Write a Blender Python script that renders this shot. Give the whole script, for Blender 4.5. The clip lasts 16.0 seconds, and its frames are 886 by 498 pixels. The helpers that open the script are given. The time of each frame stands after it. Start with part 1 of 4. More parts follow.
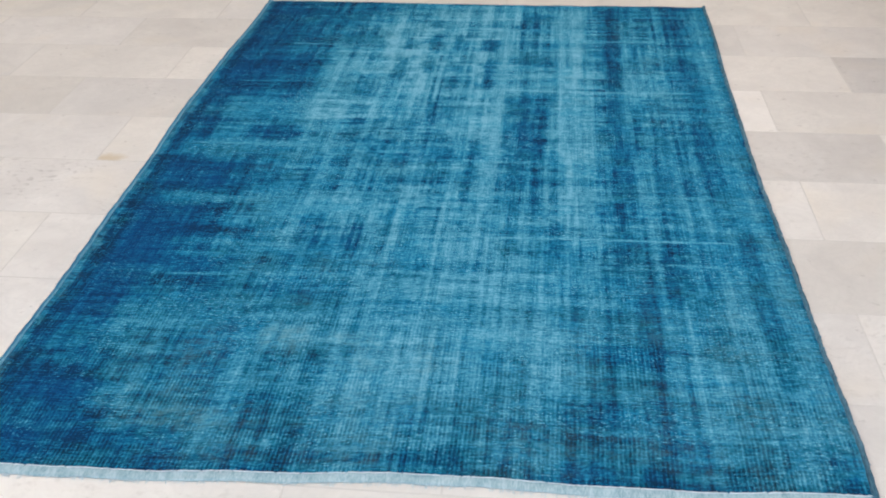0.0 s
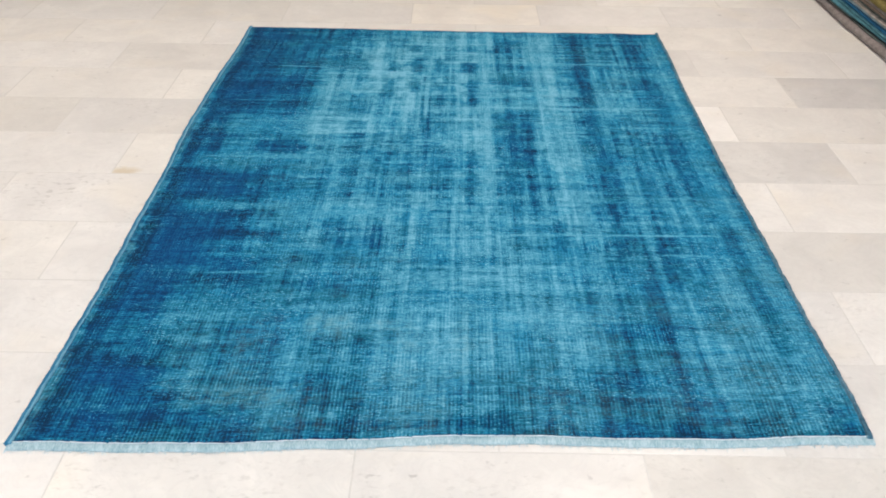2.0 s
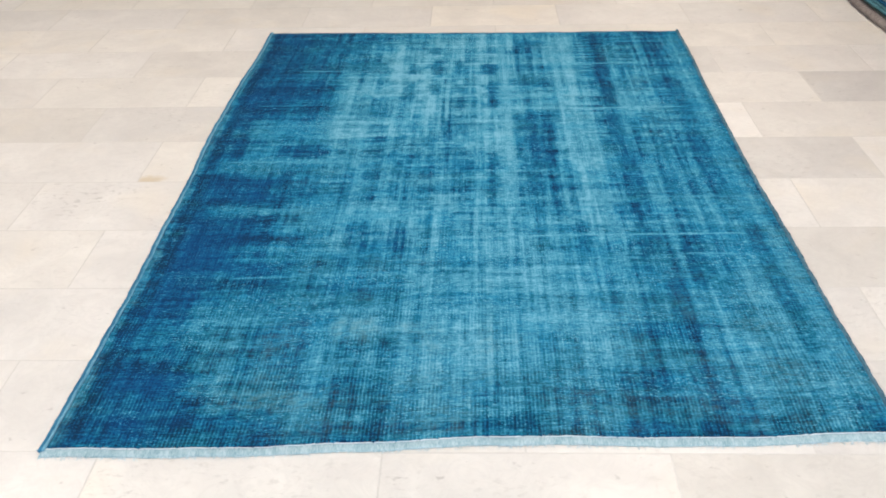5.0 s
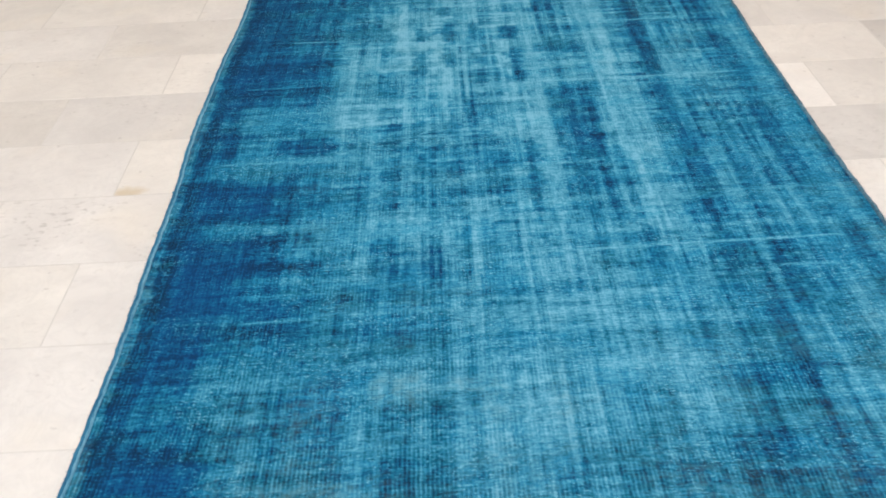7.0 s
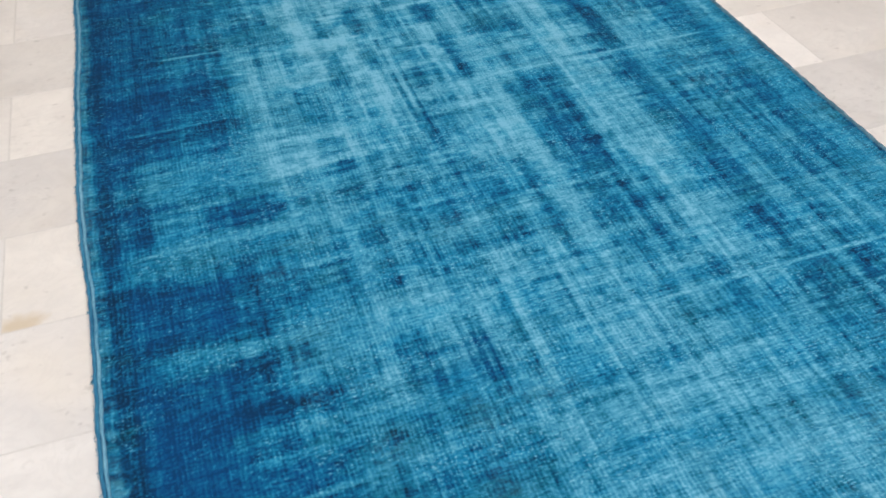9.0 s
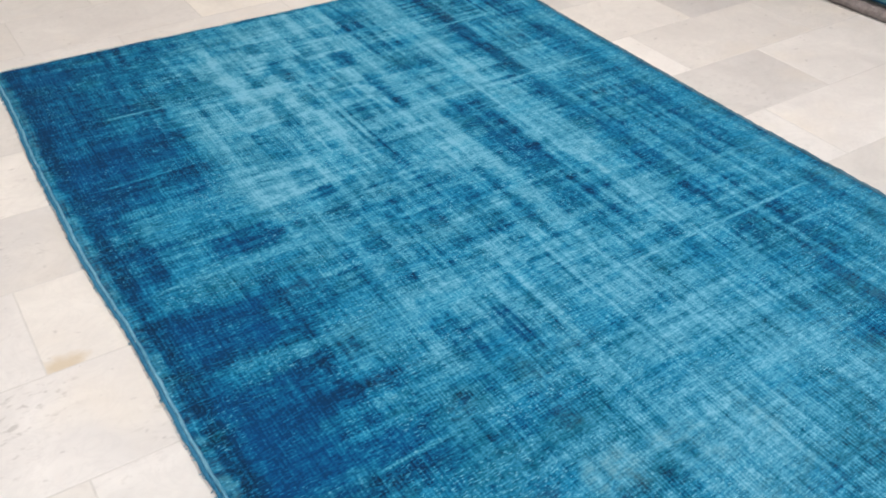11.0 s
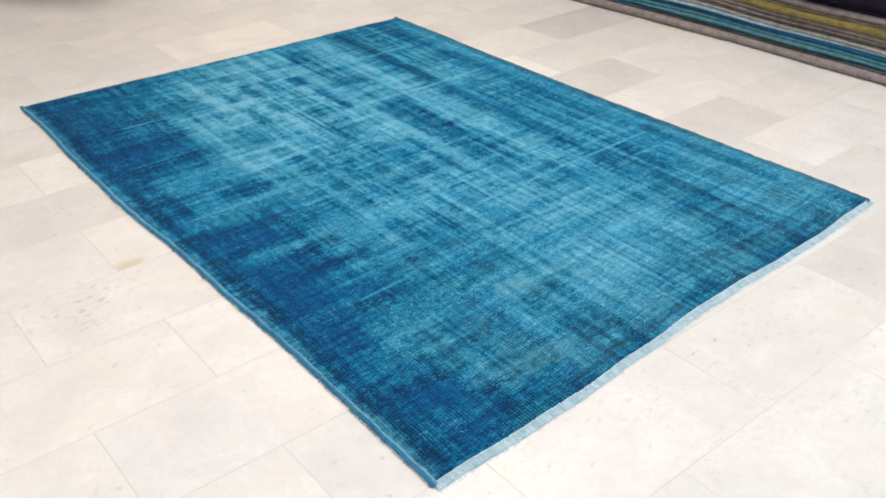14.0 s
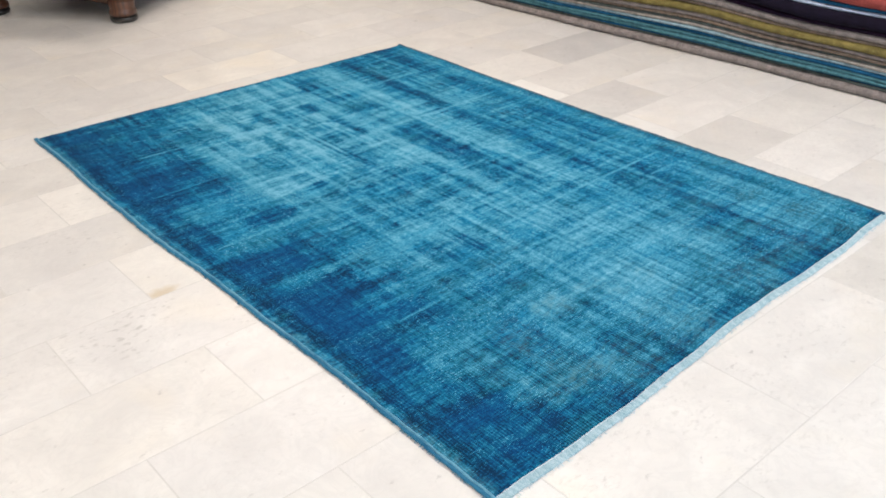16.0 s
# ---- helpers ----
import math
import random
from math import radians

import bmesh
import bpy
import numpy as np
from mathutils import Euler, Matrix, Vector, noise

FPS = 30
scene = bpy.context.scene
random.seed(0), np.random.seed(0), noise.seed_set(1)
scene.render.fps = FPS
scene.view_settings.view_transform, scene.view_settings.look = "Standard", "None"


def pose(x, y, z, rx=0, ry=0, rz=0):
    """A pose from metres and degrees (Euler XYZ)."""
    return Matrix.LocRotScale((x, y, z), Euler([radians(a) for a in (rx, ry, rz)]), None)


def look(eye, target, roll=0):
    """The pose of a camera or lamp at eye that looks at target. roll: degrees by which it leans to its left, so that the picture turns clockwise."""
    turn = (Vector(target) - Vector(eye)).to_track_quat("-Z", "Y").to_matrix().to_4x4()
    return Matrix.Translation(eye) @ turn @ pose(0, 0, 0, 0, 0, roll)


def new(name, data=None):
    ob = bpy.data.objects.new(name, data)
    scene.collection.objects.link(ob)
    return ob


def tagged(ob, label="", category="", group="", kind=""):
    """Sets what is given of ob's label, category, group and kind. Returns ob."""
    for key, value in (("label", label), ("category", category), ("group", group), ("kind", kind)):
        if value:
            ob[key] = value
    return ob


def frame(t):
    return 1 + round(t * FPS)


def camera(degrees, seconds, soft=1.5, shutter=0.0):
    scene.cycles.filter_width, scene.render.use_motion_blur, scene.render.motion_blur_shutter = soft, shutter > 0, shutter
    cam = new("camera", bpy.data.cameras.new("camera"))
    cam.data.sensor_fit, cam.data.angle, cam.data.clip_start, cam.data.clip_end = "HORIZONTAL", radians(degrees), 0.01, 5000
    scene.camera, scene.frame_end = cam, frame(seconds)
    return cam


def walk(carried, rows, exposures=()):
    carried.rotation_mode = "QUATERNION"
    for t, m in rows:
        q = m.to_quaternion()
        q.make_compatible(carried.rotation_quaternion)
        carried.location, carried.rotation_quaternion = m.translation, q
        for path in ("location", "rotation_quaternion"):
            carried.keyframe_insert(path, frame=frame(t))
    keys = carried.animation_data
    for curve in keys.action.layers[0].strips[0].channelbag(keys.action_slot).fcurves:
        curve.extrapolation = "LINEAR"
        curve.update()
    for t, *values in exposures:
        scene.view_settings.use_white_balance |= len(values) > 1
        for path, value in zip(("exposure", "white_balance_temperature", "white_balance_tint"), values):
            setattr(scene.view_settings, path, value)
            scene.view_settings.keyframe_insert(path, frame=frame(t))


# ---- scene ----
cam = camera(52.6, 16.0, soft=1.85, shutter=0.4)
PATH = [
    (0, (1.375, -1.723, 1.355), (1.175, -0.096, 0.208), -1.8),
    (0.5, (1.294, -1.9, 1.376), (1.138, -0.225, 0.294), -1.2),
    (1, (1.194, -1.954, 1.391), (1.105, -0.263, 0.328), -0.5),
    (1.5, (1.104, -1.976, 1.386), (1.073, -0.283, 0.322), 0.1),
    (2, (1.104, -1.975, 1.388), (1.094, -0.293, 0.306), 0.7),
    (2.5, (1.121, -1.969, 1.39), (1.097, -0.285, 0.311), 0.2),
    (3, (1.121, -1.969, 1.389), (1.073, -0.285, 0.311), -0.5),
    (5.3, (1.1, -1.98, 1.395), (1.036, -0.298, 0.315), -1.4),
    (5.5, (1.056, -1.977, 1.391), (0.996, -0.294, 0.311), -1.3),
    (6, (0.996, -1.914, 1.376), (0.965, -0.253, 0.262), -1.4),
    (6.5, (0.968, -1.69, 1.365), (0.953, -0.072, 0.19), -2.4),
    (7, (0.928, -1.496, 1.352), (0.916, 0.099, 0.145), -3.1),
    (7.5, (0.787, -1.353, 1.345), (0.868, 0.207, 0.096), -2.8),
    (8, (0.603, -1.209, 1.341), (0.857, 0.313, 0.068), -2.4),
    (8.5, (0.537, -1.029, 1.316), (0.882, 0.437, 0.001), -1.1),
    (9, (0.492, -0.817, 1.315), (0.923, 0.59, -0.039), -1.9),
    (9.2, (0.46, -0.766, 1.311), (0.938, 0.612, -0.056), -1.1),
    (11.3, (-0.126, -0.943, 1.341), (0.782, 0.379, 0.146), 1.3),
    (11.5, (-0.183, -0.986, 1.35), (0.738, 0.344, 0.175), 1.4),
    (12, (-0.382, -1.085, 1.362), (0.606, 0.238, 0.232), 0.9),
    (12.5, (-0.517, -1.171, 1.365), (0.566, 0.083, 0.245), 0.8),
    (13, (-0.562, -1.315, 1.372), (0.552, -0.082, 0.259), 0.5),
    (13.5, (-0.602, -1.532, 1.373), (0.52, -0.26, 0.314), 0.5),
    (14, (-0.642, -1.659, 1.388), (0.435, -0.334, 0.346), -0.5),
    (14.5, (-0.689, -1.652, 1.394), (0.397, -0.308, 0.386), -1.2),
    (15, (-0.752, -1.6, 1.393), (0.353, -0.279, 0.377), -1.5),
    (15.5, (-0.779, -1.584, 1.398), (0.348, -0.272, 0.394), -1.0),
    (16, (-0.786, -1.58, 1.392), (0.35, -0.266, 0.4), -0.9),
]
# seconds, stops, kelvin, tint
EXPOSURES = [(0.0, -0.30, 6280, 11), (0.5, -0.26, 6340, 11), (1.0, -0.16, 6420, 10.5), (3.0, -0.08, 6520, 10), (5.5, -0.06, 6540, 10),
             (7.0, -0.08, 6480, 10.5), (9.0, -0.14, 6300, 11), (11.5, -0.06, 6360, 11), (13.0, -0.04, 6420, 10.5), (16.0, -0.03, 6430, 10)]
walk(cam, [(t, look(eye, target, roll)) for t, eye, target, roll in PATH], EXPOSURES)

# ---- light ----
world = bpy.data.worlds.new("world")
scene.world = world
world.use_nodes = True
wn = world.node_tree
sky = wn.nodes.new("ShaderNodeTexSky")
sky.sky_type, sky.sun_disc = "NISHITA", False
sky.sun_elevation, sky.sun_rotation = radians(40), radians(200)
wn.nodes["Background"].inputs["Strength"].default_value = 0.12
wn.links.new(sky.outputs[0], wn.nodes["Background"].inputs["Color"])


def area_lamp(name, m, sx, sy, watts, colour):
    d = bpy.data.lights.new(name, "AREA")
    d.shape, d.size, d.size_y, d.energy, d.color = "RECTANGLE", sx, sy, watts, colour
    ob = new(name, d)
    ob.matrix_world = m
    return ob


# daylight inferred through the glazed shop front; ceiling panels assumed, none in view
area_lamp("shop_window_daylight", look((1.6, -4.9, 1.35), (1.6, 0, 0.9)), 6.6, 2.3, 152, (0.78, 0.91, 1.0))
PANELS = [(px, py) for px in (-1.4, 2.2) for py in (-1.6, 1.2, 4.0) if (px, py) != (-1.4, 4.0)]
# strength and tint differ by panel to balance the floor's brightness
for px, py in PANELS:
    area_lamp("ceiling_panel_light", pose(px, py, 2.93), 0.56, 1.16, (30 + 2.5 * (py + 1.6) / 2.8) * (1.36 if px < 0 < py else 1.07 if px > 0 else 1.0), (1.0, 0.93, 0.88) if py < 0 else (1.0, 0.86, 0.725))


# ---- materials ----
def material(name, rough=0.6, metal=0.0):
    m = bpy.data.materials.new(name)
    m.use_nodes = True
    b = m.node_tree.nodes["Principled BSDF"]
    b.inputs["Roughness"].default_value, b.inputs["Metallic"].default_value = rough, metal
    return m, m.node_tree, b


def node(nt, kind, **values):
    n = nt.nodes.new(kind)
    for k, v in values.items():
        if k in n.inputs:
            n.inputs[k].default_value = v
    return n


def math_node(nt, op, a, b=0.0, clamp=False):
    n = nt.nodes.new("ShaderNodeMath")
    n.operation, n.use_clamp = op, clamp
    for i, v in enumerate((a, b)):
        if isinstance(v, (int, float)):
            n.inputs[i].default_value = v
        else:
            nt.links.new(v, n.inputs[i])
    return n.outputs[0]


def mix(nt, fac, a, b, blend="MIX"):
    n = nt.nodes.new("ShaderNodeMix")
    n.data_type, n.blend_type = "RGBA", blend
    for s, v in ((n.inputs[0], fac), (n.inputs[6], a), (n.inputs[7], b)):
        if isinstance(v, (int, float)):
            s.default_value = v
        elif isinstance(v, tuple):
            s.default_value = (*v, 1.0)
        else:
            nt.links.new(v, s)
    return n.outputs[2]


def ramp(nt, fac, *stops):
    n = nt.nodes.new("ShaderNodeValToRGB")
    el = n.color_ramp.elements
    while len(el) < len(stops):
        el.new(0.5)
    for e, (p, c) in zip(el, stops):
        e.position, e.color = p, (*c, 1.0) if len(c) == 3 else c
    nt.links.new(fac, n.inputs[0])
    return n.outputs[0]


def coords(nt, scale=(1, 1, 1), shift=None, which="Object"):
    tc = nt.nodes.new("ShaderNodeTexCoord")
    mp = nt.nodes.new("ShaderNodeMapping")
    mp.inputs["Scale"].default_value = scale
    nt.links.new(tc.outputs[which], mp.inputs[0])
    if shift is not None:
        nt.links.new(shift, mp.inputs["Location"])
    return mp.outputs[0]


def noise_tex(nt, vec, scale, detail=3.0, rough=0.55, distort=0.0):
    n = node(nt, "ShaderNodeTexNoise", Scale=scale, Detail=detail, Roughness=rough, Distortion=distort)
    nt.links.new(vec, n.inputs["Vector"])
    return n.outputs["Fac"]


def bump(nt, b, height, strength, distance):
    n = node(nt, "ShaderNodeBump", Strength=strength, Distance=distance)
    nt.links.new(height, n.inputs["Height"])
    nt.links.new(n.outputs[0], b.inputs["Normal"])


def marble_material(name, stained=False):
    m, nt, b = material(name, 0.38)
    info = nt.nodes.new("ShaderNodeObjectInfo")
    sh = nt.nodes.new("ShaderNodeCombineXYZ")
    nt.links.new(math_node(nt, "MULTIPLY", info.outputs["Random"], 37.0), sh.inputs[0])
    nt.links.new(math_node(nt, "MULTIPLY", info.outputs["Random"], 91.0), sh.inputs[1])
    v = coords(nt, (1, 1, 1), sh.outputs[0])
    cloud = noise_tex(nt, v, 5.0, 4, 0.6, 0.6)
    veins = noise_tex(nt, v, 9.0, 6, 0.65, 2.2)
    vein = ramp(nt, veins, (0.44, (0, 0, 0)), (0.5, (1, 1, 1)), (0.56, (0, 0, 0)))
    vs = coords(nt, (1.0, 1.7, 1), sh.outputs[0])
    where = ramp(nt, noise_tex(nt, v, 4.2, 2, 0.5), (0.44, (0, 0, 0)), (0.58, (1, 1, 1)))
    specks = math_node(nt, "MULTIPLY", where, ramp(nt, noise_tex(nt, vs, 36, 3, 0.6, 0.4), (0.55, (0, 0, 0)), (0.68, (1, 1, 1))))
    stains = ramp(nt, noise_tex(nt, v, 3.3, 2, 0.5), (0.55, (0, 0, 0)), (0.75, (1, 1, 1)))
    base = mix(nt, ramp(nt, cloud, (0.30, (0.12, 0.12, 0.12)), (0.70, (0.92, 0.92, 0.92))), (0.64, 0.627, 0.62), (0.78, 0.766, 0.755))
    base = mix(nt, math_node(nt, "MULTIPLY", vein, 0.20), base, (0.56, 0.555, 0.555))
    base = mix(nt, math_node(nt, "MULTIPLY", math_node(nt, "MULTIPLY", specks, 0.62), info.outputs["Alpha"]), base, (0.42, 0.41, 0.40))
    base = mix(nt, math_node(nt, "MULTIPLY", stains, 0.22), base, (0.82, 0.73, 0.58))
    smudge = ramp(nt, noise_tex(nt, coords(nt, (1.3, 2.2, 1), sh.outputs[0]), 7, 4, 0.62, 1.2), (0.50, (0, 0, 0)), (0.70, (1, 1, 1)))
    base = mix(nt, math_node(nt, "MULTIPLY", smudge, 0.13), base, (0.56, 0.55, 0.555))
    flecks = ramp(nt, noise_tex(nt, coords(nt, (1.0, 1.3, 1), sh.outputs[0]), 24, 3, 0.6, 0.2), (0.66, (0, 0, 0)), (0.75, (1, 1, 1)))
    base = mix(nt, math_node(nt, "MULTIPLY", flecks, 0.55), base, (0.38, 0.37, 0.37))
    base = mix(nt, 1.0, base, info.outputs["Color"], "MULTIPLY")
    if stained:  # a yellowish blot at one corner of the slab
        far = nt.nodes.new("ShaderNodeVectorMath")
        far.operation = "DISTANCE"
        nt.links.new(coords(nt, (1.0, 1.6, 1.0)), far.inputs[0])
        far.inputs[1].default_value = (-0.27, -0.22, 0.0)
        edge = math_node(nt, "ADD", far.outputs["Value"], math_node(nt, "MULTIPLY", noise_tex(nt, coords(nt), 28, 3), 0.07))
        base = mix(nt, ramp(nt, edge, (0.055, (0.75, 0.75, 0.75)), (0.095, (0, 0, 0))), base, (0.56, 0.47, 0.33))
    nt.links.new(base, b.inputs["Base Color"])
    nt.links.new(math_node(nt, "ADD", math_node(nt, "MULTIPLY", cloud, 0.22), 0.26), b.inputs["Roughness"])
    bump(nt, b, noise_tex(nt, v, 60, 3), 0.04, 0.002)
    return m


def plain_material(name, c1, c2, scale, rough, bumpy=0.1, stretch=(1, 1, 1)):
    m, nt, b = material(name, rough)
    v = coords(nt, stretch)
    n = noise_tex(nt, v, scale, 4, 0.6)
    fine = noise_tex(nt, v, scale * 9, 3, 0.6)
    c = mix(nt, ramp(nt, n, (0.3, (0, 0, 0)), (0.7, (1, 1, 1))), c1, c2)
    c = mix(nt, math_node(nt, "MULTIPLY", fine, 0.35), c, tuple(0.6 * a for a in c1))
    nt.links.new(c, b.inputs["Base Color"])
    bump(nt, b, fine, bumpy, 0.003)
    return m


MARBLE = marble_material("honed_white_marble")
MARBLE_STAINED = marble_material("stained_white_marble", True)
GROUT = plain_material("tile_grout", (0.62, 0.61, 0.60), (0.71, 0.70, 0.685), 30, 0.8)
PLASTER = plain_material("wall_plaster", (0.78, 0.75, 0.70), (0.82, 0.80, 0.76), 3, 0.9)
CEILING = plain_material("ceiling_paint", (0.80, 0.79, 0.77), (0.84, 0.83, 0.81), 3, 0.9)


# ---- mesh helpers ----
def mesh_of(name, bm, mat, smooth=False):
    me = bpy.data.meshes.new(name)
    bm.to_mesh(me)
    bm.free()
    if smooth:
        for p in me.polygons:
            p.use_smooth = True
    me.materials.append(mat)
    return me


def part(name, bm, mat, parent, label="", smooth=False):
    ob = new(name, mesh_of(name, bm, mat, smooth))
    ob.parent = parent
    return tagged(ob, label) if label else ob


def thing(name, label, category, m=None, group="", kind=""):
    ob = new(name)
    ob.empty_display_size = 0.1
    if m is not None:
        ob.matrix_world = m
    return tagged(ob, label, category, group, kind)


def box(bm, x0, x1, y0, y1, z0, z1, bevel=0.0):
    r = bmesh.ops.create_cube(bm, size=1.0)
    for v in r["verts"]:
        v.co = Vector((x0 + (v.co.x + 0.5) * (x1 - x0), y0 + (v.co.y + 0.5) * (y1 - y0), z0 + (v.co.z + 0.5) * (z1 - z0)))
    if bevel:
        es = list({e for v in r["verts"] for e in v.link_edges})
        bmesh.ops.bevel(bm, geom=es, offset=bevel, segments=2, affect="EDGES", profile=0.6)
    return bm


def boxed(*a, **k):
    return box(bmesh.new(), *a, **k)


def structure(name, bm, mat, label, category):
    return tagged(new(name, mesh_of(name, bm, mat)), label, category, kind="structure")


# ---- the room ----
X0, X1, Y0, Y1, H = -4.6, 5.2, -5.0, 6.6, 3.0
G = 0.305  # half a tile's length, and a tile's width
structure("wall_north", boxed(X0 - 0.2, X1 + 0.2, Y1, Y1 + 0.2, -0.1, H), PLASTER, "plain pale plastered showroom wall", "wall")
structure("wall_west", boxed(X0 - 0.2, X0, Y0, Y1, -0.1, H), PLASTER, "plain pale plastered showroom wall", "wall")
structure("wall_east", boxed(X1, X1 + 0.2, Y0, Y1, -0.1, H), PLASTER, "plain pale plastered wall behind the rug pile", "wall")
bm = boxed(X0 - 0.2, -1.7, Y0 - 0.2, Y0, -0.1, H)
box(bm, 4.9, X1 + 0.2, Y0 - 0.2, Y0, -0.1, H)
box(bm, -1.7, 4.9, Y0 - 0.2, Y0, 2.55, H)
box(bm, -1.7, 4.9, Y0 - 0.2, Y0, -0.1, 0.12)
structure("wall_south", bm, PLASTER, "plastered wall with a wide shop front opening", "wall")
structure("ceiling", boxed(X0 - 0.2, X1 + 0.2, Y0 - 0.2, Y1 + 0.2, H, H + 0.15), CEILING, "white painted showroom ceiling", "ceiling")
EMIT, nt, b = material("panel_diffuser", 0.5)
b.inputs["Base Color"].default_value = (0.9, 0.88, 0.84, 1)
b.inputs["Emission Color"].default_value, b.inputs["Emission Strength"].default_value = (1, 0.88, 0.77, 1), 3.0
TRIM = plain_material("white_enamel", (0.75, 0.75, 0.74), (0.8, 0.8, 0.79), 12, 0.45)
# unseen fittings added for the assumed panel lamps
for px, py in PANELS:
    lamp = thing("assumed_ceiling_light", "assumed flat white ceiling light panel, lit, out of view", "ceiling light", pose(px, py, H), "ceiling lights")
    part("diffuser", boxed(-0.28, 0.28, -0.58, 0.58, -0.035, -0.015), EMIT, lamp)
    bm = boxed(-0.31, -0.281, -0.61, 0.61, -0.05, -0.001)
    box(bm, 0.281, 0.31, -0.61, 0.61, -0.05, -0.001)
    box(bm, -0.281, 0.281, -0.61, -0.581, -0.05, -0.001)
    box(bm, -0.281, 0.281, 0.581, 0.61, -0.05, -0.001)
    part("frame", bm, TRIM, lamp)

floor = structure("floor", boxed(X0 - 0.2, X1 + 0.2, Y0 - 0.2, Y1 + 0.2, -0.12, -0.0004), GROUT, "pale marble tile floor in running bond", "floor")


def tile_mesh(x0, x1, y0, y1):
    """A slab with a fine chamfer, its top in the plane z = 0."""
    me = bpy.data.meshes.new("tile")
    s = 0.0005
    vs = []
    for inset, z in ((0, -0.012), (0, -0.0003), (s, 0.0)):
        vs += [(x0 + inset, y0 + inset, z), (x1 - inset, y0 + inset, z), (x1 - inset, y1 - inset, z), (x0 + inset, y1 - inset, z)]
    fs = [(8, 9, 10, 11)]
    for k in (0, 4):
        fs += [(k + i, k + (i + 1) % 4, k + 4 + (i + 1) % 4, k + 4 + i) for i in range(4)]
    me.from_pydata(vs, [], fs)
    me.materials.append(MARBLE)
    return me


GAP = 0.0021
TILE = tile_mesh(GAP - G, G - GAP, GAP - G / 2, G / 2 - GAP)
TILE_STAINED = TILE.copy()
TILE_STAINED.materials[0] = MARBLE_STAINED
# tone of the slabs that stand out: 1 is the usual white; (7, 3) is a painted reflection
TONES = {(4, 8): 0.80, (2, 6): 0.84, (0, 6): 0.86, (3, -3): 0.86, (3, -1): 0.90, (5, 5): 0.86, (3, 5): 1.12, (5, -1): 0.92, (-3, 5): 0.85, (-2, 6): 0.90, (3, 7): 0.93,
         (4, 0): 1.01, (2, 0): 1.01, (7, 3): 1.03, (0, -2): 1.0, (0, 0): 1.0}
# warmer slabs; at (7, 3) the reflection's warm tint is put into the colour
WARM = {(4, 0): 0.012, (2, 0): 0.014, (7, 3): 0.03}
SPECKS = {(1, -1): 1.0, (-3, 1): 0.5, (-3, 3): 0.5, (0, 0): 0.5, (2, 6): 0.5}
rng = random.Random(5)
rest = bmesh.new()
for k in range(-17, 22):
    for m in range(-16 + (k % 2), 18, 2):
        x, y = m * G + G, k * G + G / 2
        if not (X0 + 0.05 < x < X1 - 0.05 and Y0 < y < Y1):
            continue
        tone = TONES.get((k, m), 1.0 - 0.07 * rng.random() ** 2)
        warm = rng.uniform(-0.008, 0.013)
        warm = WARM.get((k, m), warm)
        if -2.3 < x < 3.6 and -1.9 < y < 5.2:
            t = new("tile", TILE_STAINED if (k, m) == (2, 0) else TILE)
            t.location = (x, y, 0)
            t.color = (tone + 0.7 * warm, tone + 0.25 * warm, tone - warm, SPECKS.get((k, m), rng.choice((0.15, 0.3, 0.45))))
            t.parent = floor
        else:
            box(rest, x - G + GAP, x + G - GAP, y - G / 2 + GAP, y + G / 2 - GAP, -0.012, 0)
far_tiles = part("tiles", rest, MARBLE, floor)
far_tiles["kind"] = "stuff"


# ---- the rug ----
BL, BR, TR, TL = Vector((0.181, -0.609)), Vector((2.019, -0.549)), Vector((2.051, 2.002)), Vector((0.189, 2.030))
RW, RL, THICK = 1.85, 2.60, 0.008


def bell(a, middle, width):
    return np.exp(-(((a - middle) / width) ** 2))


def edge_left(v):
    return -0.017 * bell(v, 1.70, 0.5) + 0.004 * bell(v, 1.0, 0.4) + 0.009 * bell(v, 0.4, 0.3) + 0.0015 * np.sin(11 * v + 1) + 0.0008 * np.sin(61 * v)


def edge_right(v):
    return -0.013 * bell(v, 1.5, 0.8) + 0.006 * bell(v, 0.4, 0.4) + 0.008 * bell(v, 0.08, 0.18) + 0.0015 * np.sin(9 * v) + 0.0007 * np.sin(53 * v + 2)


def edge_bottom(u):
    return 0.010 * bell(u, 1.0, 0.18) - 0.008 * bell(u, 0.38, 0.22) - 0.008 * bell(u, 1.5, 0.18) + 0.0015 * np.sin(23 * u)


def edge_top(u):
    return 0.005 * np.sin(4.2 * u + 0.6) + 0.0015 * np.sin(31 * u)


def on_rug(u, v):
    """Place on the floor of the rug's point, u and v in metres along its width and length."""
    a, b = u / RW, v / RL
    v = v + edge_bottom(u) * np.clip(1 - b * 3, 0, 1) + edge_top(u) * np.clip(b * 4 - 3, 0, 1)
    u = u + edge_left(v) * np.clip(1 - a * 3, 0, 1) + edge_right(v) * np.clip(a * 3 - 2, 0, 1)
    a, b = u / RW, v / RL
    x = (BL.x * (1 - a) + BR.x * a) * (1 - b) + (TL.x * (1 - a) + TR.x * a) * b
    y = (BL.y * (1 - a) + BR.y * a) * (1 - b) + (TL.y * (1 - a) + TR.y * a) * b
    return x, y


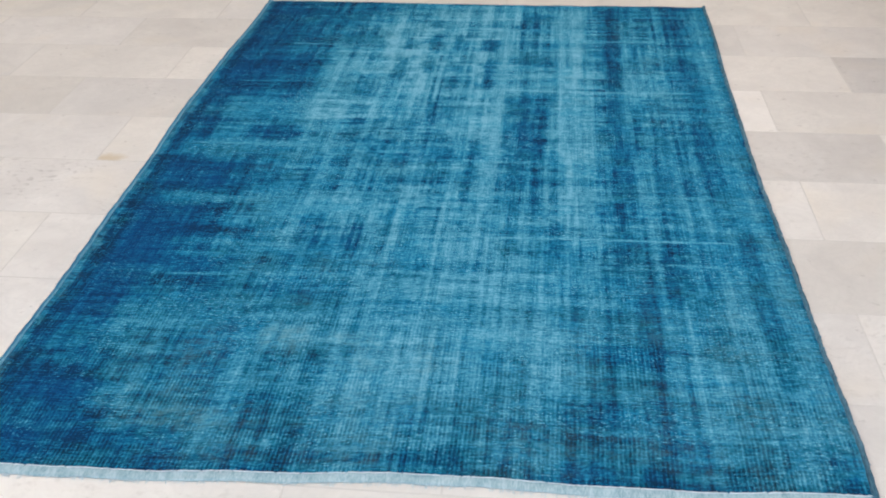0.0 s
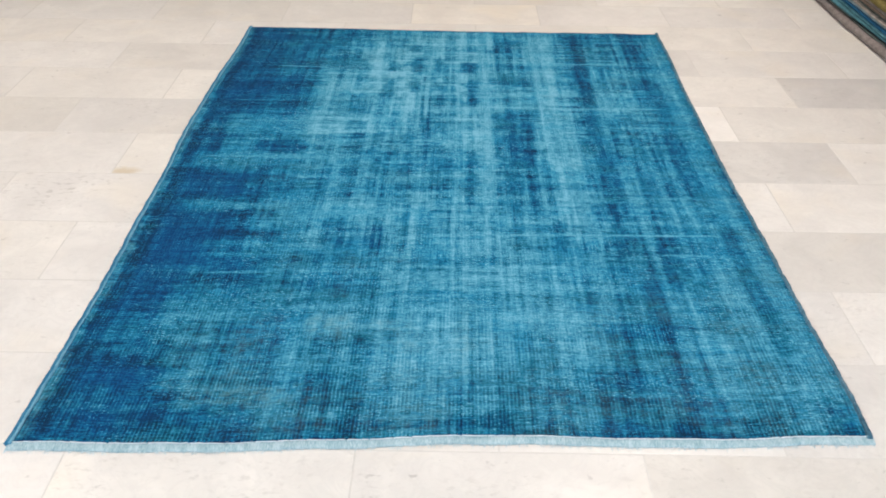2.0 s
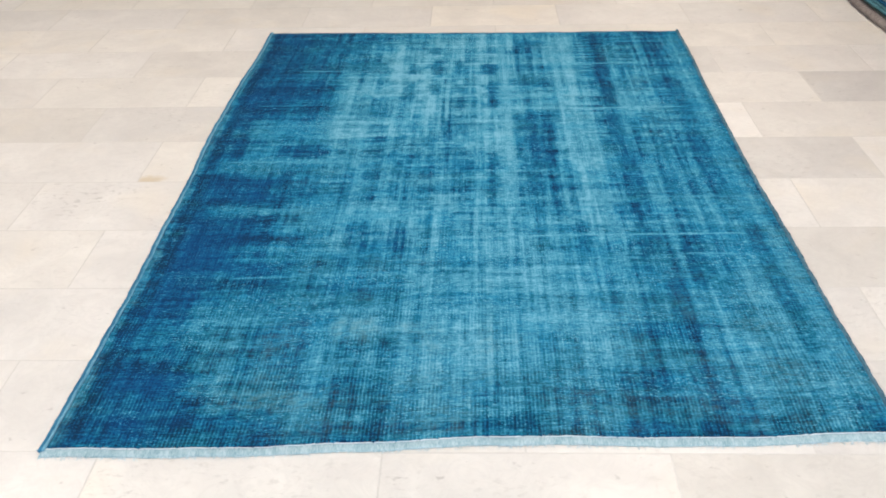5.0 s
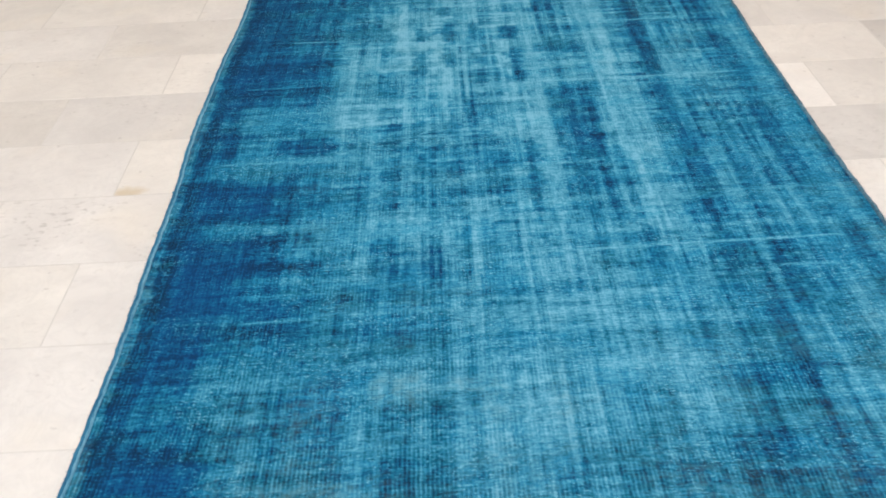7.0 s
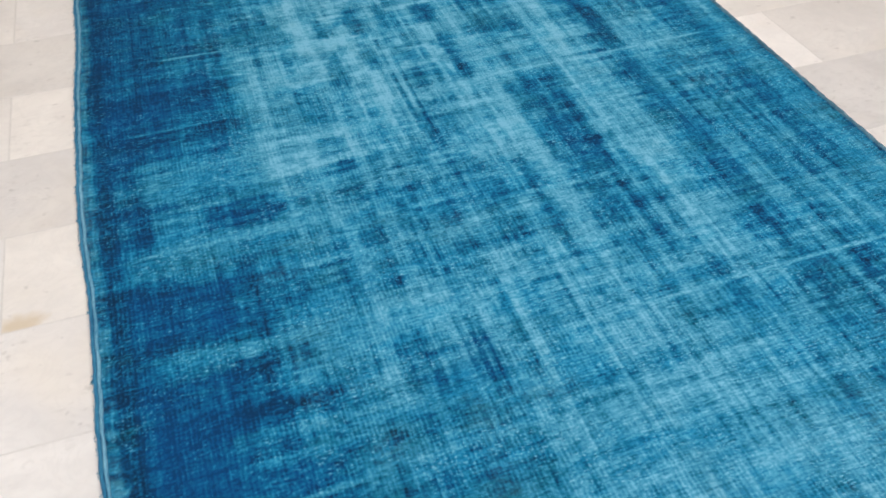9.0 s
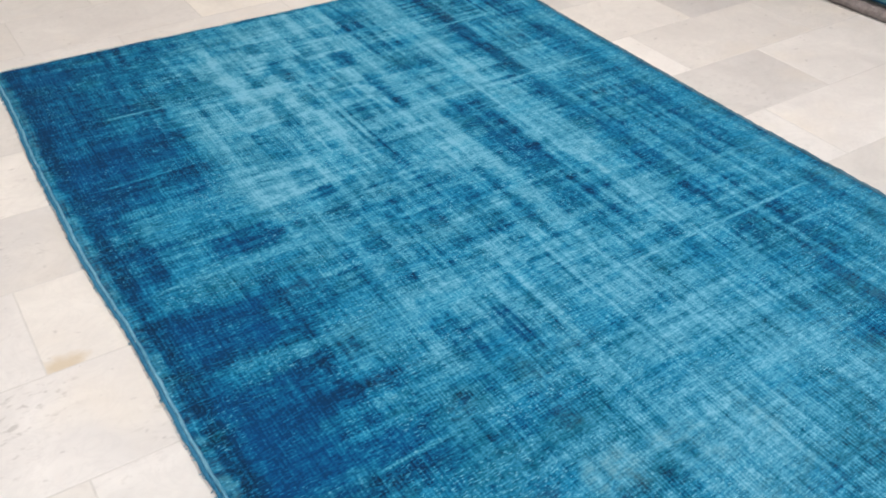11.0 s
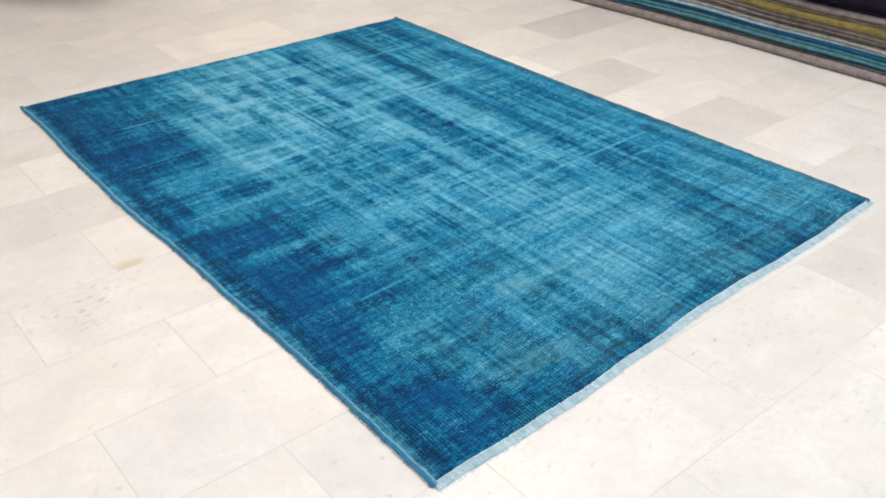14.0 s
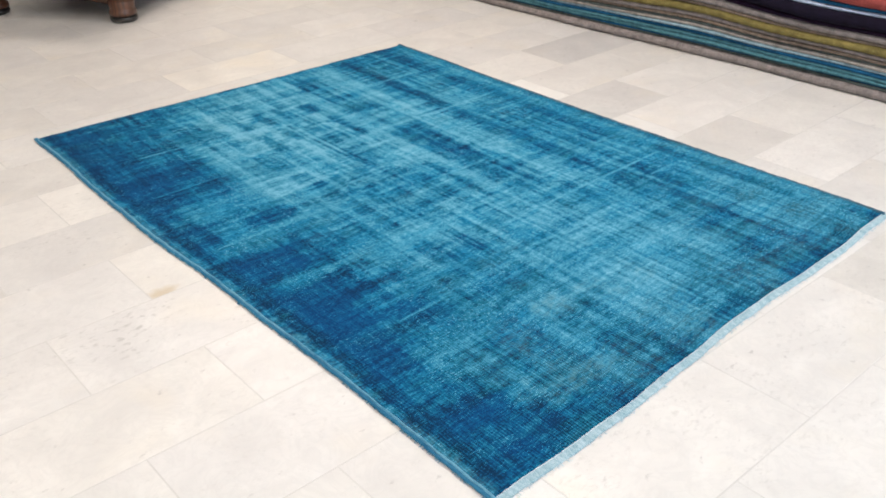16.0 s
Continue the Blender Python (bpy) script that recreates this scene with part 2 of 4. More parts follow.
def grain(cells, seed, crisp=1.0):
    """Random field from 0 to 1 over the rug with so many cells down and across; crisp above 1 sharpens the cells' edges."""
    r = np.random.RandomState(seed)
    g = r.rand(cells[0] + 3, cells[1] + 3)
    y, x = np.linspace(0, cells[0], NV), np.linspace(0, cells[1], NU)
    iy, ix = y.astype(int), x.astype(int)
    fy, fx = (y - iy)[:, None], (x - ix)[None]
    fy, fx = (np.clip((f - 0.5) * crisp + 0.5, 0, 1) for f in (fy, fx))
    fy, fx = fy * fy * (3 - 2 * fy), fx * fx * (3 - 2 * fx)
    a, b = g[np.ix_(iy, ix)], g[np.ix_(iy, ix + 1)]
    c, d = g[np.ix_(iy + 1, ix)], g[np.ix_(iy + 1, ix + 1)]
    return (a * (1 - fx) + b * fx) * (1 - fy) + (c * (1 - fx) + d * fx) * fy


NU, NV = 420, 590
XR, YR = np.meshgrid(np.linspace(0, RW, NU), np.linspace(0, RL, NV))
WEAR, HUE = np.full((NV, NU), 0.505), np.zeros((NV, NU))
RAGX = 0.038 * (grain((430, 12), 3) - 0.5) + 0.060 * (grain((70, 6), 5) - 0.5) + 0.03 * (grain((24, 5), 7) - 0.5)
RAGY = 0.034 * (grain((12, 300), 4) - 0.5) + 0.040 * (grain((9, 50), 6) - 0.5) + 0.02 * (grain((7, 18), 8) - 0.5)


BREAK = 0.36 * grain((250, 11), 31, 1.5) + 0.24 * grain((110, 7), 32) + 0.24 * grain((10, 160), 33, 1.5) + 0.16 * grain((5, 60), 34)


def step(a, soft):
    t = np.clip(a / soft + 0.5, 0, 1)
    return t * t * (3 - 2 * t)


def wear(u0, u1, v0, v1, level, hold, hue=0.0):
    """Wears the pile between u0 and u1, v0 and v1 to a level: 0 full dark pile, 1 bare pale foundation. hue: -1 navy, 1 olive."""
    x, y = XR + RAGX * min(1.0, 0.06 + (u1 - u0) / 0.40), YR + RAGY * min(1.0, 0.10 + (v1 - v0) / 0.35)
    su, sv = min(0.12, 0.010 + 0.30 * (u1 - u0)), min(0.12, 0.010 + 0.26 * (v1 - v0))
    m = step(x - u0, su) * step(u1 - x, su) * step(y - v0, sv) * step(v1 - y, sv) * hold
    m = np.clip(m * (0.62 + 0.76 * BREAK), 0, 1)
    WEAR[:] = WEAR * (1 - m) + level * m
    HUE[:] = HUE * (1 - m) + hue * m


ACROSS = (0.10, 0.28, 0.50, 0.70, 0.90, 1.05, 1.17, 1.31, 1.45, 1.60, 1.78)
BANDS = []


def band(v, *levels):
    """Tone of the wear across the rug at one place along its length, from side to side."""
    BANDS.append((v, np.interp(np.clip(XR + 0.8 * RAGX, 0, RW), ACROSS, levels)))


def lay_bands():
    """Passes from band to band, ragged along the yarn."""
    y = YR + 1.5 * RAGY
    WEAR[:] = BANDS[0][1]
    for (v0, a), (v1, b) in zip(BANDS, BANDS[1:]):
        t = np.clip((y - v0) / (v1 - v0), 0, 1)
        t = t * t * (3 - 2 * t)
        WEAR[:] = np.where(y >= v0, a * (1 - t) + b * t, WEAR)


def weft(u0, u1, v, level):
    """One pale weft thread pulled to the face."""
    y = YR + 0.018 * (grain((1, 9), int(v * 1000)) - 0.5)
    m = bell(y, v, 0.0045) * step(XR + RAGX - u0, 0.03) * step(u1 - XR - RAGX, 0.06)
    WEAR[:] = WEAR * (1 - m) + level * m


# broad tone: worn middle, fuller pile to the sides and one end
band(0.00, 0.22, 0.24, 0.27, 0.30, 0.32, 0.36, 0.34, 0.31, 0.29, 0.32, 0.31)
band(0.09, 0.22, 0.29, 0.35, 0.38, 0.41, 0.43, 0.40, 0.36, 0.34, 0.39, 0.39)
band(0.20, 0.20, 0.31, 0.37, 0.43, 0.55, 0.56, 0.51, 0.44, 0.38, 0.47, 0.47)
band(0.40, 0.20, 0.34, 0.42, 0.50, 0.61, 0.61, 0.59, 0.50, 0.38, 0.49, 0.50)
band(0.62, 0.17, 0.31, 0.41, 0.46, 0.55, 0.58, 0.53, 0.49, 0.39, 0.43, 0.48)
band(0.88, 0.18, 0.32, 0.44, 0.48, 0.53, 0.54, 0.49, 0.52, 0.47, 0.49, 0.44)
band(1.10, 0.20, 0.33, 0.53, 0.50, 0.50, 0.56, 0.44, 0.54, 0.44, 0.50, 0.43)
band(1.32, 0.28, 0.46, 0.55, 0.51, 0.51, 0.59, 0.39, 0.55, 0.45, 0.52, 0.43)
band(1.56, 0.26, 0.56, 0.66, 0.66, 0.61, 0.70, 0.46, 0.61, 0.49, 0.53, 0.43)
band(1.80, 0.17, 0.34, 0.65, 0.74, 0.67, 0.78, 0.55, 0.68, 0.45, 0.56, 0.45)
band(2.14, 0.19, 0.33, 0.63, 0.78, 0.70, 0.77, 0.61, 0.69, 0.46, 0.55, 0.46)
band(2.45, 0.22, 0.33, 0.46, 0.64, 0.70, 0.76, 0.60, 0.70, 0.47, 0.49, 0.44)
band(2.60, 0.16, 0.24, 0.38, 0.54, 0.62, 0.68, 0.54, 0.60, 0.43, 0.43, 0.38)
lay_bands()
BROAD = WEAR.copy()
wear(0.01, 0.20, 1.68, 2.08, 0.11, 0.7, -0.9)
wear(0.01, 0.31, 1.74, 2.05, 0.12, 0.6, -0.8)
wear(0.07, 0.20, 2.08, 2.52, 0.08, 0.9, -0.8)
wear(0.11, 0.43, 1.49, 1.67, 0.52, 0.7, 0.3)
wear(0.04, 0.23, 1.42, 1.49, 0.25, 0.6, -0.5)
wear(0.25, 0.43, 1.36, 1.45, 0.15, 0.75, -0.6)
wear(-0.01, 0.27, 1.21, 1.36, 0.52, 0.7, 0.2)
wear(0.01, 0.28, 1.04, 1.19, 0.12, 0.8, -1)
wear(0.12, 0.22, 0.94, 1.02, 0.48, 0.65, 0.6)
wear(0.21, 0.33, 0.97, 1.00, 0.6, 0.6, 0.1)
wear(0.07, 0.30, 0.76, 0.94, 0.20, 0.6, -0.8)
wear(0.18, 0.55, 0.71, 0.76, 0.5, 0.65, 0)
wear(0.01, 0.23, 0.60, 0.94, 0.12, 0.7, -1)
wear(0.22, 0.43, 0.64, 0.71, 0.18, 0.8, -0.7)
wear(0.04, 0.22, 0.43, 0.66, 0.12, 0.7, -0.9)
wear(0.10, 0.19, 0.26, 0.43, 0.3, 0.7, -0.1)
wear(-0.00, 0.27, 0.16, 0.25, 0.1, 0.8, -0.9)
wear(0.00, 0.30, -0.00, 0.14, 0.14, 0.8, -0.7)
wear(0.18, 0.22, 0.30, 0.61, 0.52, 0.6, 0.1)
wear(0.22, 0.43, 0.34, 0.58, 0.45, 0.6, 0)
wear(0.42, 0.49, 1.52, 2.09, 0.76, 0.6, 0)
wear(0.48, 0.60, 1.65, 1.85, 0.48, 0.7, 0.1)
wear(0.47, 0.70, 1.86, 2.12, 0.76, 0.7, 0)
wear(0.58, 0.78, 2.08, 2.32, 0.9, 0.8, 0)
wear(0.68, 0.79, 1.69, 2.14, 0.86, 0.75, 0)
wear(0.79, 0.95, 1.69, 2.55, 0.7, 0.6, 0)
wear(0.39, 0.80, 1.51, 1.66, 0.8, 0.7, 0)
wear(0.66, 0.70, 2.10, 2.21, 0.34, 0.8, 0)
wear(0.76, 0.80, 2.07, 2.27, 0.28, 0.8, 0)
wear(0.67, 0.70, 1.83, 2.03, 0.38, 0.7, 0)
wear(0.76, 0.80, 1.89, 1.97, 0.42, 0.7, 0)
wear(0.85, 0.89, 2.07, 2.25, 0.3, 0.8, 0)
wear(0.86, 0.89, 1.76, 1.87, 0.35, 0.7, 0)
wear(0.96, 1.02, 2.09, 2.20, 0.18, 0.85, -0.1)
wear(0.98, 1.02, 1.76, 1.99, 0.3, 0.8, 0)
wear(0.43, 0.61, 1.36, 1.49, 0.38, 0.6, 0)
wear(0.93, 0.96, 1.24, 1.55, 0.4, 0.6, 0)
wear(1.03, 1.08, 1.24, 2.59, 0.76, 0.75, 0)
wear(1.03, 1.07, 0.76, 1.24, 0.7, 0.6, 0)
wear(1.10, 1.18, 2.34, 2.53, 0.25, 0.75, 0)
wear(1.09, 1.16, 1.77, 2.34, 0.4, 0.65, 0)
wear(1.16, 1.25, 1.75, 2.49, 0.56, 0.5, 0)
wear(1.25, 1.33, 1.25, 2.50, 0.74, 0.7, 0)
wear(1.27, 1.37, 0.88, 1.56, 0.68, 0.55, 0)
wear(1.08, 1.22, 1.29, 1.70, 0.28, 0.7, -0.1)
wear(1.13, 1.21, 1.29, 1.53, 0.14, 0.7, -0.4)
wear(1.10, 1.19, 0.98, 1.29, 0.24, 0.7, -0.1)
wear(1.43, 1.52, 2.23, 2.58, 0.18, 0.8, 0)
wear(1.43, 1.48, 1.75, 2.23, 0.1, 0.85, 0)
wear(1.53, 1.78, 2.25, 2.58, 0.28, 0.7, 0)
wear(1.50, 1.62, 1.77, 2.19, 0.5, 0.6, 0)
wear(1.62, 1.70, 1.72, 2.25, 0.42, 0.6, 0)
wear(1.42, 1.48, 1.41, 1.71, 0.2, 0.7, -0.2)
wear(1.42, 1.50, 1.25, 1.43, 0.16, 0.7, -0.5)
wear(1.41, 1.48, 0.98, 1.25, 0.26, 0.65, -0.3)
wear(1.51, 1.62, 1.06, 1.72, 0.46, 0.5, 0)
wear(1.43, 1.48, 0.85, 0.98, 0.22, 0.7, 0)
wear(0.33, 0.50, 0.87, 1.03, 0.56, 0.5, 0)
wear(0.52, 0.69, 0.90, 1.04, 0.7, 0.65, 0.1)
wear(0.69, 0.86, 0.88, 1.04, 0.72, 0.6, 0)
wear(0.54, 0.67, 0.75, 0.87, 0.36, 0.5, -0.3)
wear(0.66, 0.74, 0.75, 0.87, 0.40, 0.7, -0.8)
wear(0.74, 0.81, 0.76, 0.86, 0.47, 0.6, -0.5)
wear(0.79, 0.98, 0.73, 1.05, 0.76, 0.6, 0)
wear(0.53, 0.57, 0.47, 0.75, 0.3, 0.65, -0.2)
wear(0.69, 0.73, 0.43, 0.75, 0.4, 0.5, 0)
wear(0.74, 0.92, 0.53, 0.71, 0.52, 0.5, 0.1)
wear(0.89, 1.26, 0.43, 0.74, 0.62, 0.5, 0)
wear(1.23, 1.27, 0.72, 0.95, 0.22, 0.75, 0)
wear(1.11, 1.17, 0.74, 0.82, 0.26, 0.75, 0)
wear(1.10, 1.19, 0.86, 0.96, 0.4, 0.6, 0)
wear(1.44, 1.48, 0.73, 0.83, 0.24, 0.7, 0)
wear(1.53, 1.59, 0.59, 0.84, 0.26, 0.65, 0)
wear(1.57, 1.62, 0.40, 0.59, 0.26, 0.65, 0)
wear(0.86, 1.10, 0.24, 0.46, 0.72, 0.5, 0.05)
wear(1.23, 1.32, 0.25, 0.36, 0.8, 0.6, 0)
wear(0.57, 0.69, 0.35, 0.45, 0.68, 0.6, 0.7)
wear(0.52, 0.57, 0.34, 0.58, 0.3, 0.5, -0.2)
wear(0.73, 0.80, 0.38, 0.42, 0.62, 0.5, 0.8)
wear(0.28, 0.59, 0.21, 0.33, 0.5, 0.6, 0.1)
wear(0.75, 0.86, 0.23, 0.36, 0.6, 0.5, 0)
wear(0.26, 0.63, 0.18, 0.20, 0.22, 0.6, -0.1)
wear(0.34, 0.56, 0.11, 0.17, 0.46, 0.6, 1)
wear(0.60, 0.73, 0.14, 0.21, 0.34, 0.5, -0.1)
wear(0.69, 0.73, 0.05, 0.50, 0.36, 0.5, -0.1)
wear(1.48, 1.75, 0.07, 0.38, 0.46, 0.5, 0.2)
wear(1.22, 1.45, 0.06, 0.25, 0.4, 0.5, 0)
wear(1.19, 1.28, 0.88, 1.09, 0.62, 0.6, 0)
wear(1.70, 1.77, 0.83, 1.14, 0.62, 0.5, 0.2)
wear(1.29, 1.33, 0.64, 0.80, 0.7, 0.6, 0.3)
wear(1.33, 1.41, 0.54, 0.73, 0.46, 0.5, 0)
wear(1.33, 1.40, 0.44, 0.59, 0.62, 0.5, 0)
wear(1.45, 1.48, 0.44, 0.62, 0.24, 0.6, 0)
wear(1.50, 1.54, 0.43, 0.59, 0.56, 0.5, 0)
wear(1.47, 1.51, 0.16, 0.39, 0.26, 0.6, 0)
wear(1.48, 1.52, 0.07, 0.17, 0.18, 0.7, -0.1)
wear(1.55, 1.63, 0.25, 0.35, 0.52, 0.5, 0.1)
wear(1.22, 1.31, 0.30, 0.44, 0.68, 0.5, 0)
wear(1.20, 1.40, 0.10, 0.23, 0.32, 0.6, 0)
wear(1.64, 1.76, 0.09, 0.25, 0.44, 0.5, 0.3)
wear(0.39, 0.52, 0.43, 0.64, 0.55, 0.5, 0)
wear(0.04, 1.86, -0.01, 0.06, 0.3, 0.55, 0)
wear(0.69, 0.75, -0.01, 0.10, 0.14, 0.7, -0.3)
wear(1.01, 1.07, 0.01, 0.08, 0.1, 0.75, -0.3)
wear(0.82, 0.93, -0.01, 0.14, 0.45, 0.6, 0.3)
wear(1.43, 1.49, -0.01, 0.04, 0.1, 0.8, -0.6)
wear(1.58, 1.63, 0.00, 0.06, 0.12, 0.8, -0.4)
wear(1.81, 1.87, 0.00, 0.05, 0.1, 0.8, -0.6)
wear(0.45, 0.50, 2.23, 2.30, 0.25, 0.6)
wear(0.46, 0.49, 2.01, 2.06, 0.3, 0.6)
wear(0.33, 0.38, 1.83, 1.88, 0.28, 0.6)
wear(0.72, 0.77, 2.34, 2.39, 0.28, 0.6)
wear(0.72, 0.77, 2.16, 2.21, 0.26, 0.6)
wear(0.66, 0.70, 2.10, 2.14, 0.3, 0.6)
wear(0.75, 0.80, 1.93, 1.99, 0.28, 0.6)
wear(0.64, 0.69, 1.84, 1.89, 0.3, 0.6)
wear(1.06, 1.14, 2.31, 2.36, 0.28, 0.6)
wear(1.15, 1.23, 2.13, 2.18, 0.3, 0.6)
wear(1.01, 1.09, 1.85, 1.93, 0.32, 0.5)
wear(0.58, 0.63, 1.46, 1.51, 0.26, 0.6)
wear(0.60, 0.64, 1.39, 1.44, 0.26, 0.6)
wear(0.87, 0.92, 1.34, 1.39, 0.28, 0.6)
wear(0.72, 0.75, 1.32, 1.38, 0.3, 0.5)
wear(0.66, 0.69, 1.48, 1.54, 0.3, 0.5)
wear(0.96, 0.99, 1.08, 1.14, 0.28, 0.6)
wear(1.18, 1.23, 1.49, 1.56, 0.26, 0.5)
wear(1.37, 1.43, 1.39, 1.46, 0.28, 0.5)
wear(1.47, 1.52, 1.47, 1.53, 0.3, 0.5)
wear(1.24, 1.29, 0.77, 0.82, 0.24, 0.6)
wear(1.23, 1.27, 0.87, 0.91, 0.28, 0.6)
wear(1.30, 1.34, 0.74, 0.79, 0.28, 0.6)
wear(0.74, 0.79, 1.91, 1.97, 0.28, 0.6)
wear(0.75, 0.78, 2.02, 2.07, 0.3, 0.6)
wear(0.84, 0.88, 2.03, 2.08, 0.3, 0.6)
wear(0.96, 1.02, 2.14, 2.20, 0.28, 0.6)
wear(0.98, 1.01, 1.80, 1.85, 0.24, 0.6)
wear(1.00, 1.04, 1.93, 1.99, 0.28, 0.6)
wear(0.82, 0.87, 1.59, 1.64, 0.34, 0.5)
wear(0.34, 0.40, 1.39, 1.44, 0.25, 0.6)
wear(0.23, 0.31, 1.47, 1.53, 0.22, 0.6)
wear(0.52, 0.58, 0.78, 0.83, 0.25, 0.6)
wear(0.38, 0.44, 0.65, 0.70, 0.28, 0.6)
wear(0.51, 0.57, 0.64, 0.70, 0.3, 0.6)
wear(1.39, 1.49, 0.76, 0.80, 0.26, 0.6)
wear(1.35, 1.43, 0.59, 0.64, 0.3, 0.5)

# the dark border along one side, and the bare strip beside its cord
wear(0.022, 0.230, -0.1, 1.40, 0.14, 0.35, -0.5)
wear(0.022, 0.068, -0.1, 1.30, 0.05, 0.5, -0.2)
wear(0.022, 0.36, 1.55, 2.7, 0.20, 0.5, -0.3)
wear(0.022, 0.55, 2.05, 2.7, 0.30, 0.5, 0.0)
wear(0.022, 0.150, 1.30, 2.7, 0.08, 0.4, -0.5)
wear(0.022, 0.070, 1.25, 2.7, 0.03, 0.75, -0.4)
wear(0.028, 0.060, -0.1, 2.7, 0.0, 0.5, 0.0)
wear(-0.02, 0.025, -0.1, 2.7, 0.38, 0.85, 0.6)
# the dark and the bare band along the other side
wear(1.73, 1.785, 0.3, 1.9, 0.20, 0.7)
wear(1.70, 1.76, 1.9, 2.6, 0.26, 0.6)
wear(1.79, 1.825, 0.1, 2.5, 0.62, 0.6, 0.3)
wear(1.825, 1.86, -0.1, 2.7, 0.33, 0.8, 0.2)
wear(1.47, 1.51, 0.25, 0.95, 0.26, 0.6, -0.1)
wear(-0.1, 1.9, -0.02, 0.016, 0.14, 0.6, -0.1)
WEAR = BROAD + 0.88 * (WEAR - BROAD)
# checked middle: dark dashes where a fuller warp meets a fuller weft
middle = 0.18 + 0.82 * step(XR - 0.40, 0.25) * step(1.72 - XR, 0.3) * step(YR - 0.8, 0.5) * step(2.5 - YR, 0.2)
columns = 0.5 * grain((3, 70), 41, 2.0) + 0.5 * grain((7, 130), 43, 1.6)
rows = 0.45 * grain((64, 5), 42, 1.8) + 0.55 * grain((170, 12), 44, 1.8)
check = step(columns - 0.50, 0.22) * step(rows - 0.47, 0.22)
WEAR -= middle * 0.24 * (check - 0.22)
# streaks along warp and weft
warp_streak = 0.5 * grain((1, 110), 27, 2.0) + 0.6 * grain((2, 70), 11, 2.2) + 0.8 * grain((9, 150), 12, 1.8) + 0.6 * grain((26, 240), 25, 1.5) - 1.25
weft_streak = 0.6 * grain((72, 2), 28, 2.0) + 0.6 * grain((60, 6), 13, 2.0) + 0.8 * grain((170, 11), 14, 1.8) + 0.7 * grain((330, 20), 26, 1.5) - 1.35
blot = grain((100, 70), 15, 1.5) + grain((36, 26), 19) - 1.0
keep = 0.62 + 0.38 * step(WEAR - 0.16, 0.28)
left = step(0.75 - XR, 0.4)
WEAR += keep * ((0.27 - 0.06 * left) * warp_streak + (0.21 + 0.01 * left) * weft_streak + (0.04 + 0.06 * left) * blot)
HAIR = 0.6 * grain((420, 24), 51, 1.6) + 0.4 * grain((190, 90), 52, 1.6)


def dash(u0, u1, v0, v1, level):
    """A short patch of pile that still stands, or a rubbed streak, crossed by single wefts."""
    x, y = XR + 0.22 * RAGX, YR + 0.30 * RAGY
    m = step(x - u0, 0.020) * step(u1 - x, 0.020) * step(y - v0, 0.026) * step(v1 - y, 0.026)
    m = m * np.clip(0.02 + 1.05 * HAIR, 0, 0.74)
    WEAR[:] = WEAR * (1 - m) + level * m


# dark dashes of the worn ornament, from one end to the other
for u0, u1, rows in (
        (0.955, 1.020, ((2.09, 2.20), (1.93, 1.99), (1.85, 1.90), (1.75, 1.80))),
        (0.850, 0.885, ((2.11, 2.22), (1.90, 1.99), (1.73, 1.80))),
        (0.755, 0.790, ((2.33, 2.42), (2.10, 2.22), (1.88, 2.02), (1.42, 1.50), (1.19, 1.26), (1.08, 1.16), (1.02, 1.06))),
        (0.655, 0.690, ((1.87, 1.99), (1.40, 1.52), (1.20, 1.32), (1.08, 1.17))),
        (0.580, 0.612, ((1.17, 1.26), (1.08, 1.14))),
        (0.508, 0.535, ((1.18, 1.27), (1.07, 1.15))),
        (0.435, 0.475, ((1.19, 1.26), (1.08, 1.15)))):
    for v0, v1 in rows:
        dash(u0, u1, v0, v1, 0.30)
dash(0.63, 0.72, 2.38, 2.48, 0.34)
dash(0.42, 0.57, 2.11, 2.23, 0.33)
dash(0.28, 0.46, 2.34, 2.48, 0.27)
dash(1.10, 1.17, 2.13, 2.20, 0.27)
dash(1.10, 1.23, 2.37, 2.48, 0.32)
dash(1.09, 1.22, 1.97, 2.03, 0.36)
dash(1.085, 1.16, 1.54, 1.70, 0.28)
dash(1.10, 1.21, 1.40, 1.50, 0.26)
dash(1.09, 1.19, 1.26, 1.34, 0.24)
dash(1.10, 1.16, 1.08, 1.22, 0.25)
dash(1.10, 1.15, 0.95, 1.03, 0.33)
dash(1.10, 1.15, 0.79, 0.86, 0.30)
dash(1.23, 1.28, 0.77, 0.90, 0.25)
dash(1.39, 1.48, 0.77, 0.85, 0.28)
dash(1.43, 1.49, 2.05, 2.23, 0.22)
dash(1.43, 1.48, 1.77, 1.96, 0.17)
dash(1.44, 1.48, 1.52, 1.72, 0.30)
dash(1.43, 1.48, 1.02, 1.33, 0.28)
dash(1.55, 1.62, 1.60, 1.70, 0.33)
dash(1.54, 1.60, 1.04, 1.25, 0.36)
dash(1.46, 1.50, 0.42, 0.60, 0.26)
dash(1.54, 1.59, 0.58, 0.72, 0.27)
dash(1.60, 1.645, 0.36, 0.48, 0.28)
dash(1.72, 1.76, 0.42, 0.66, 0.30)
dash(0.855, 0.895, 1.12, 1.46, 0.40)
dash(0.975, 1.012, 1.08, 1.22, 0.26)
dash(0.975, 1.012, 1.26, 1.38, 0.27)
dash(0.36, 0.43, 1.06, 1.15, 0.22)
dash(0.32, 0.41, 1.40, 1.49, 0.24)
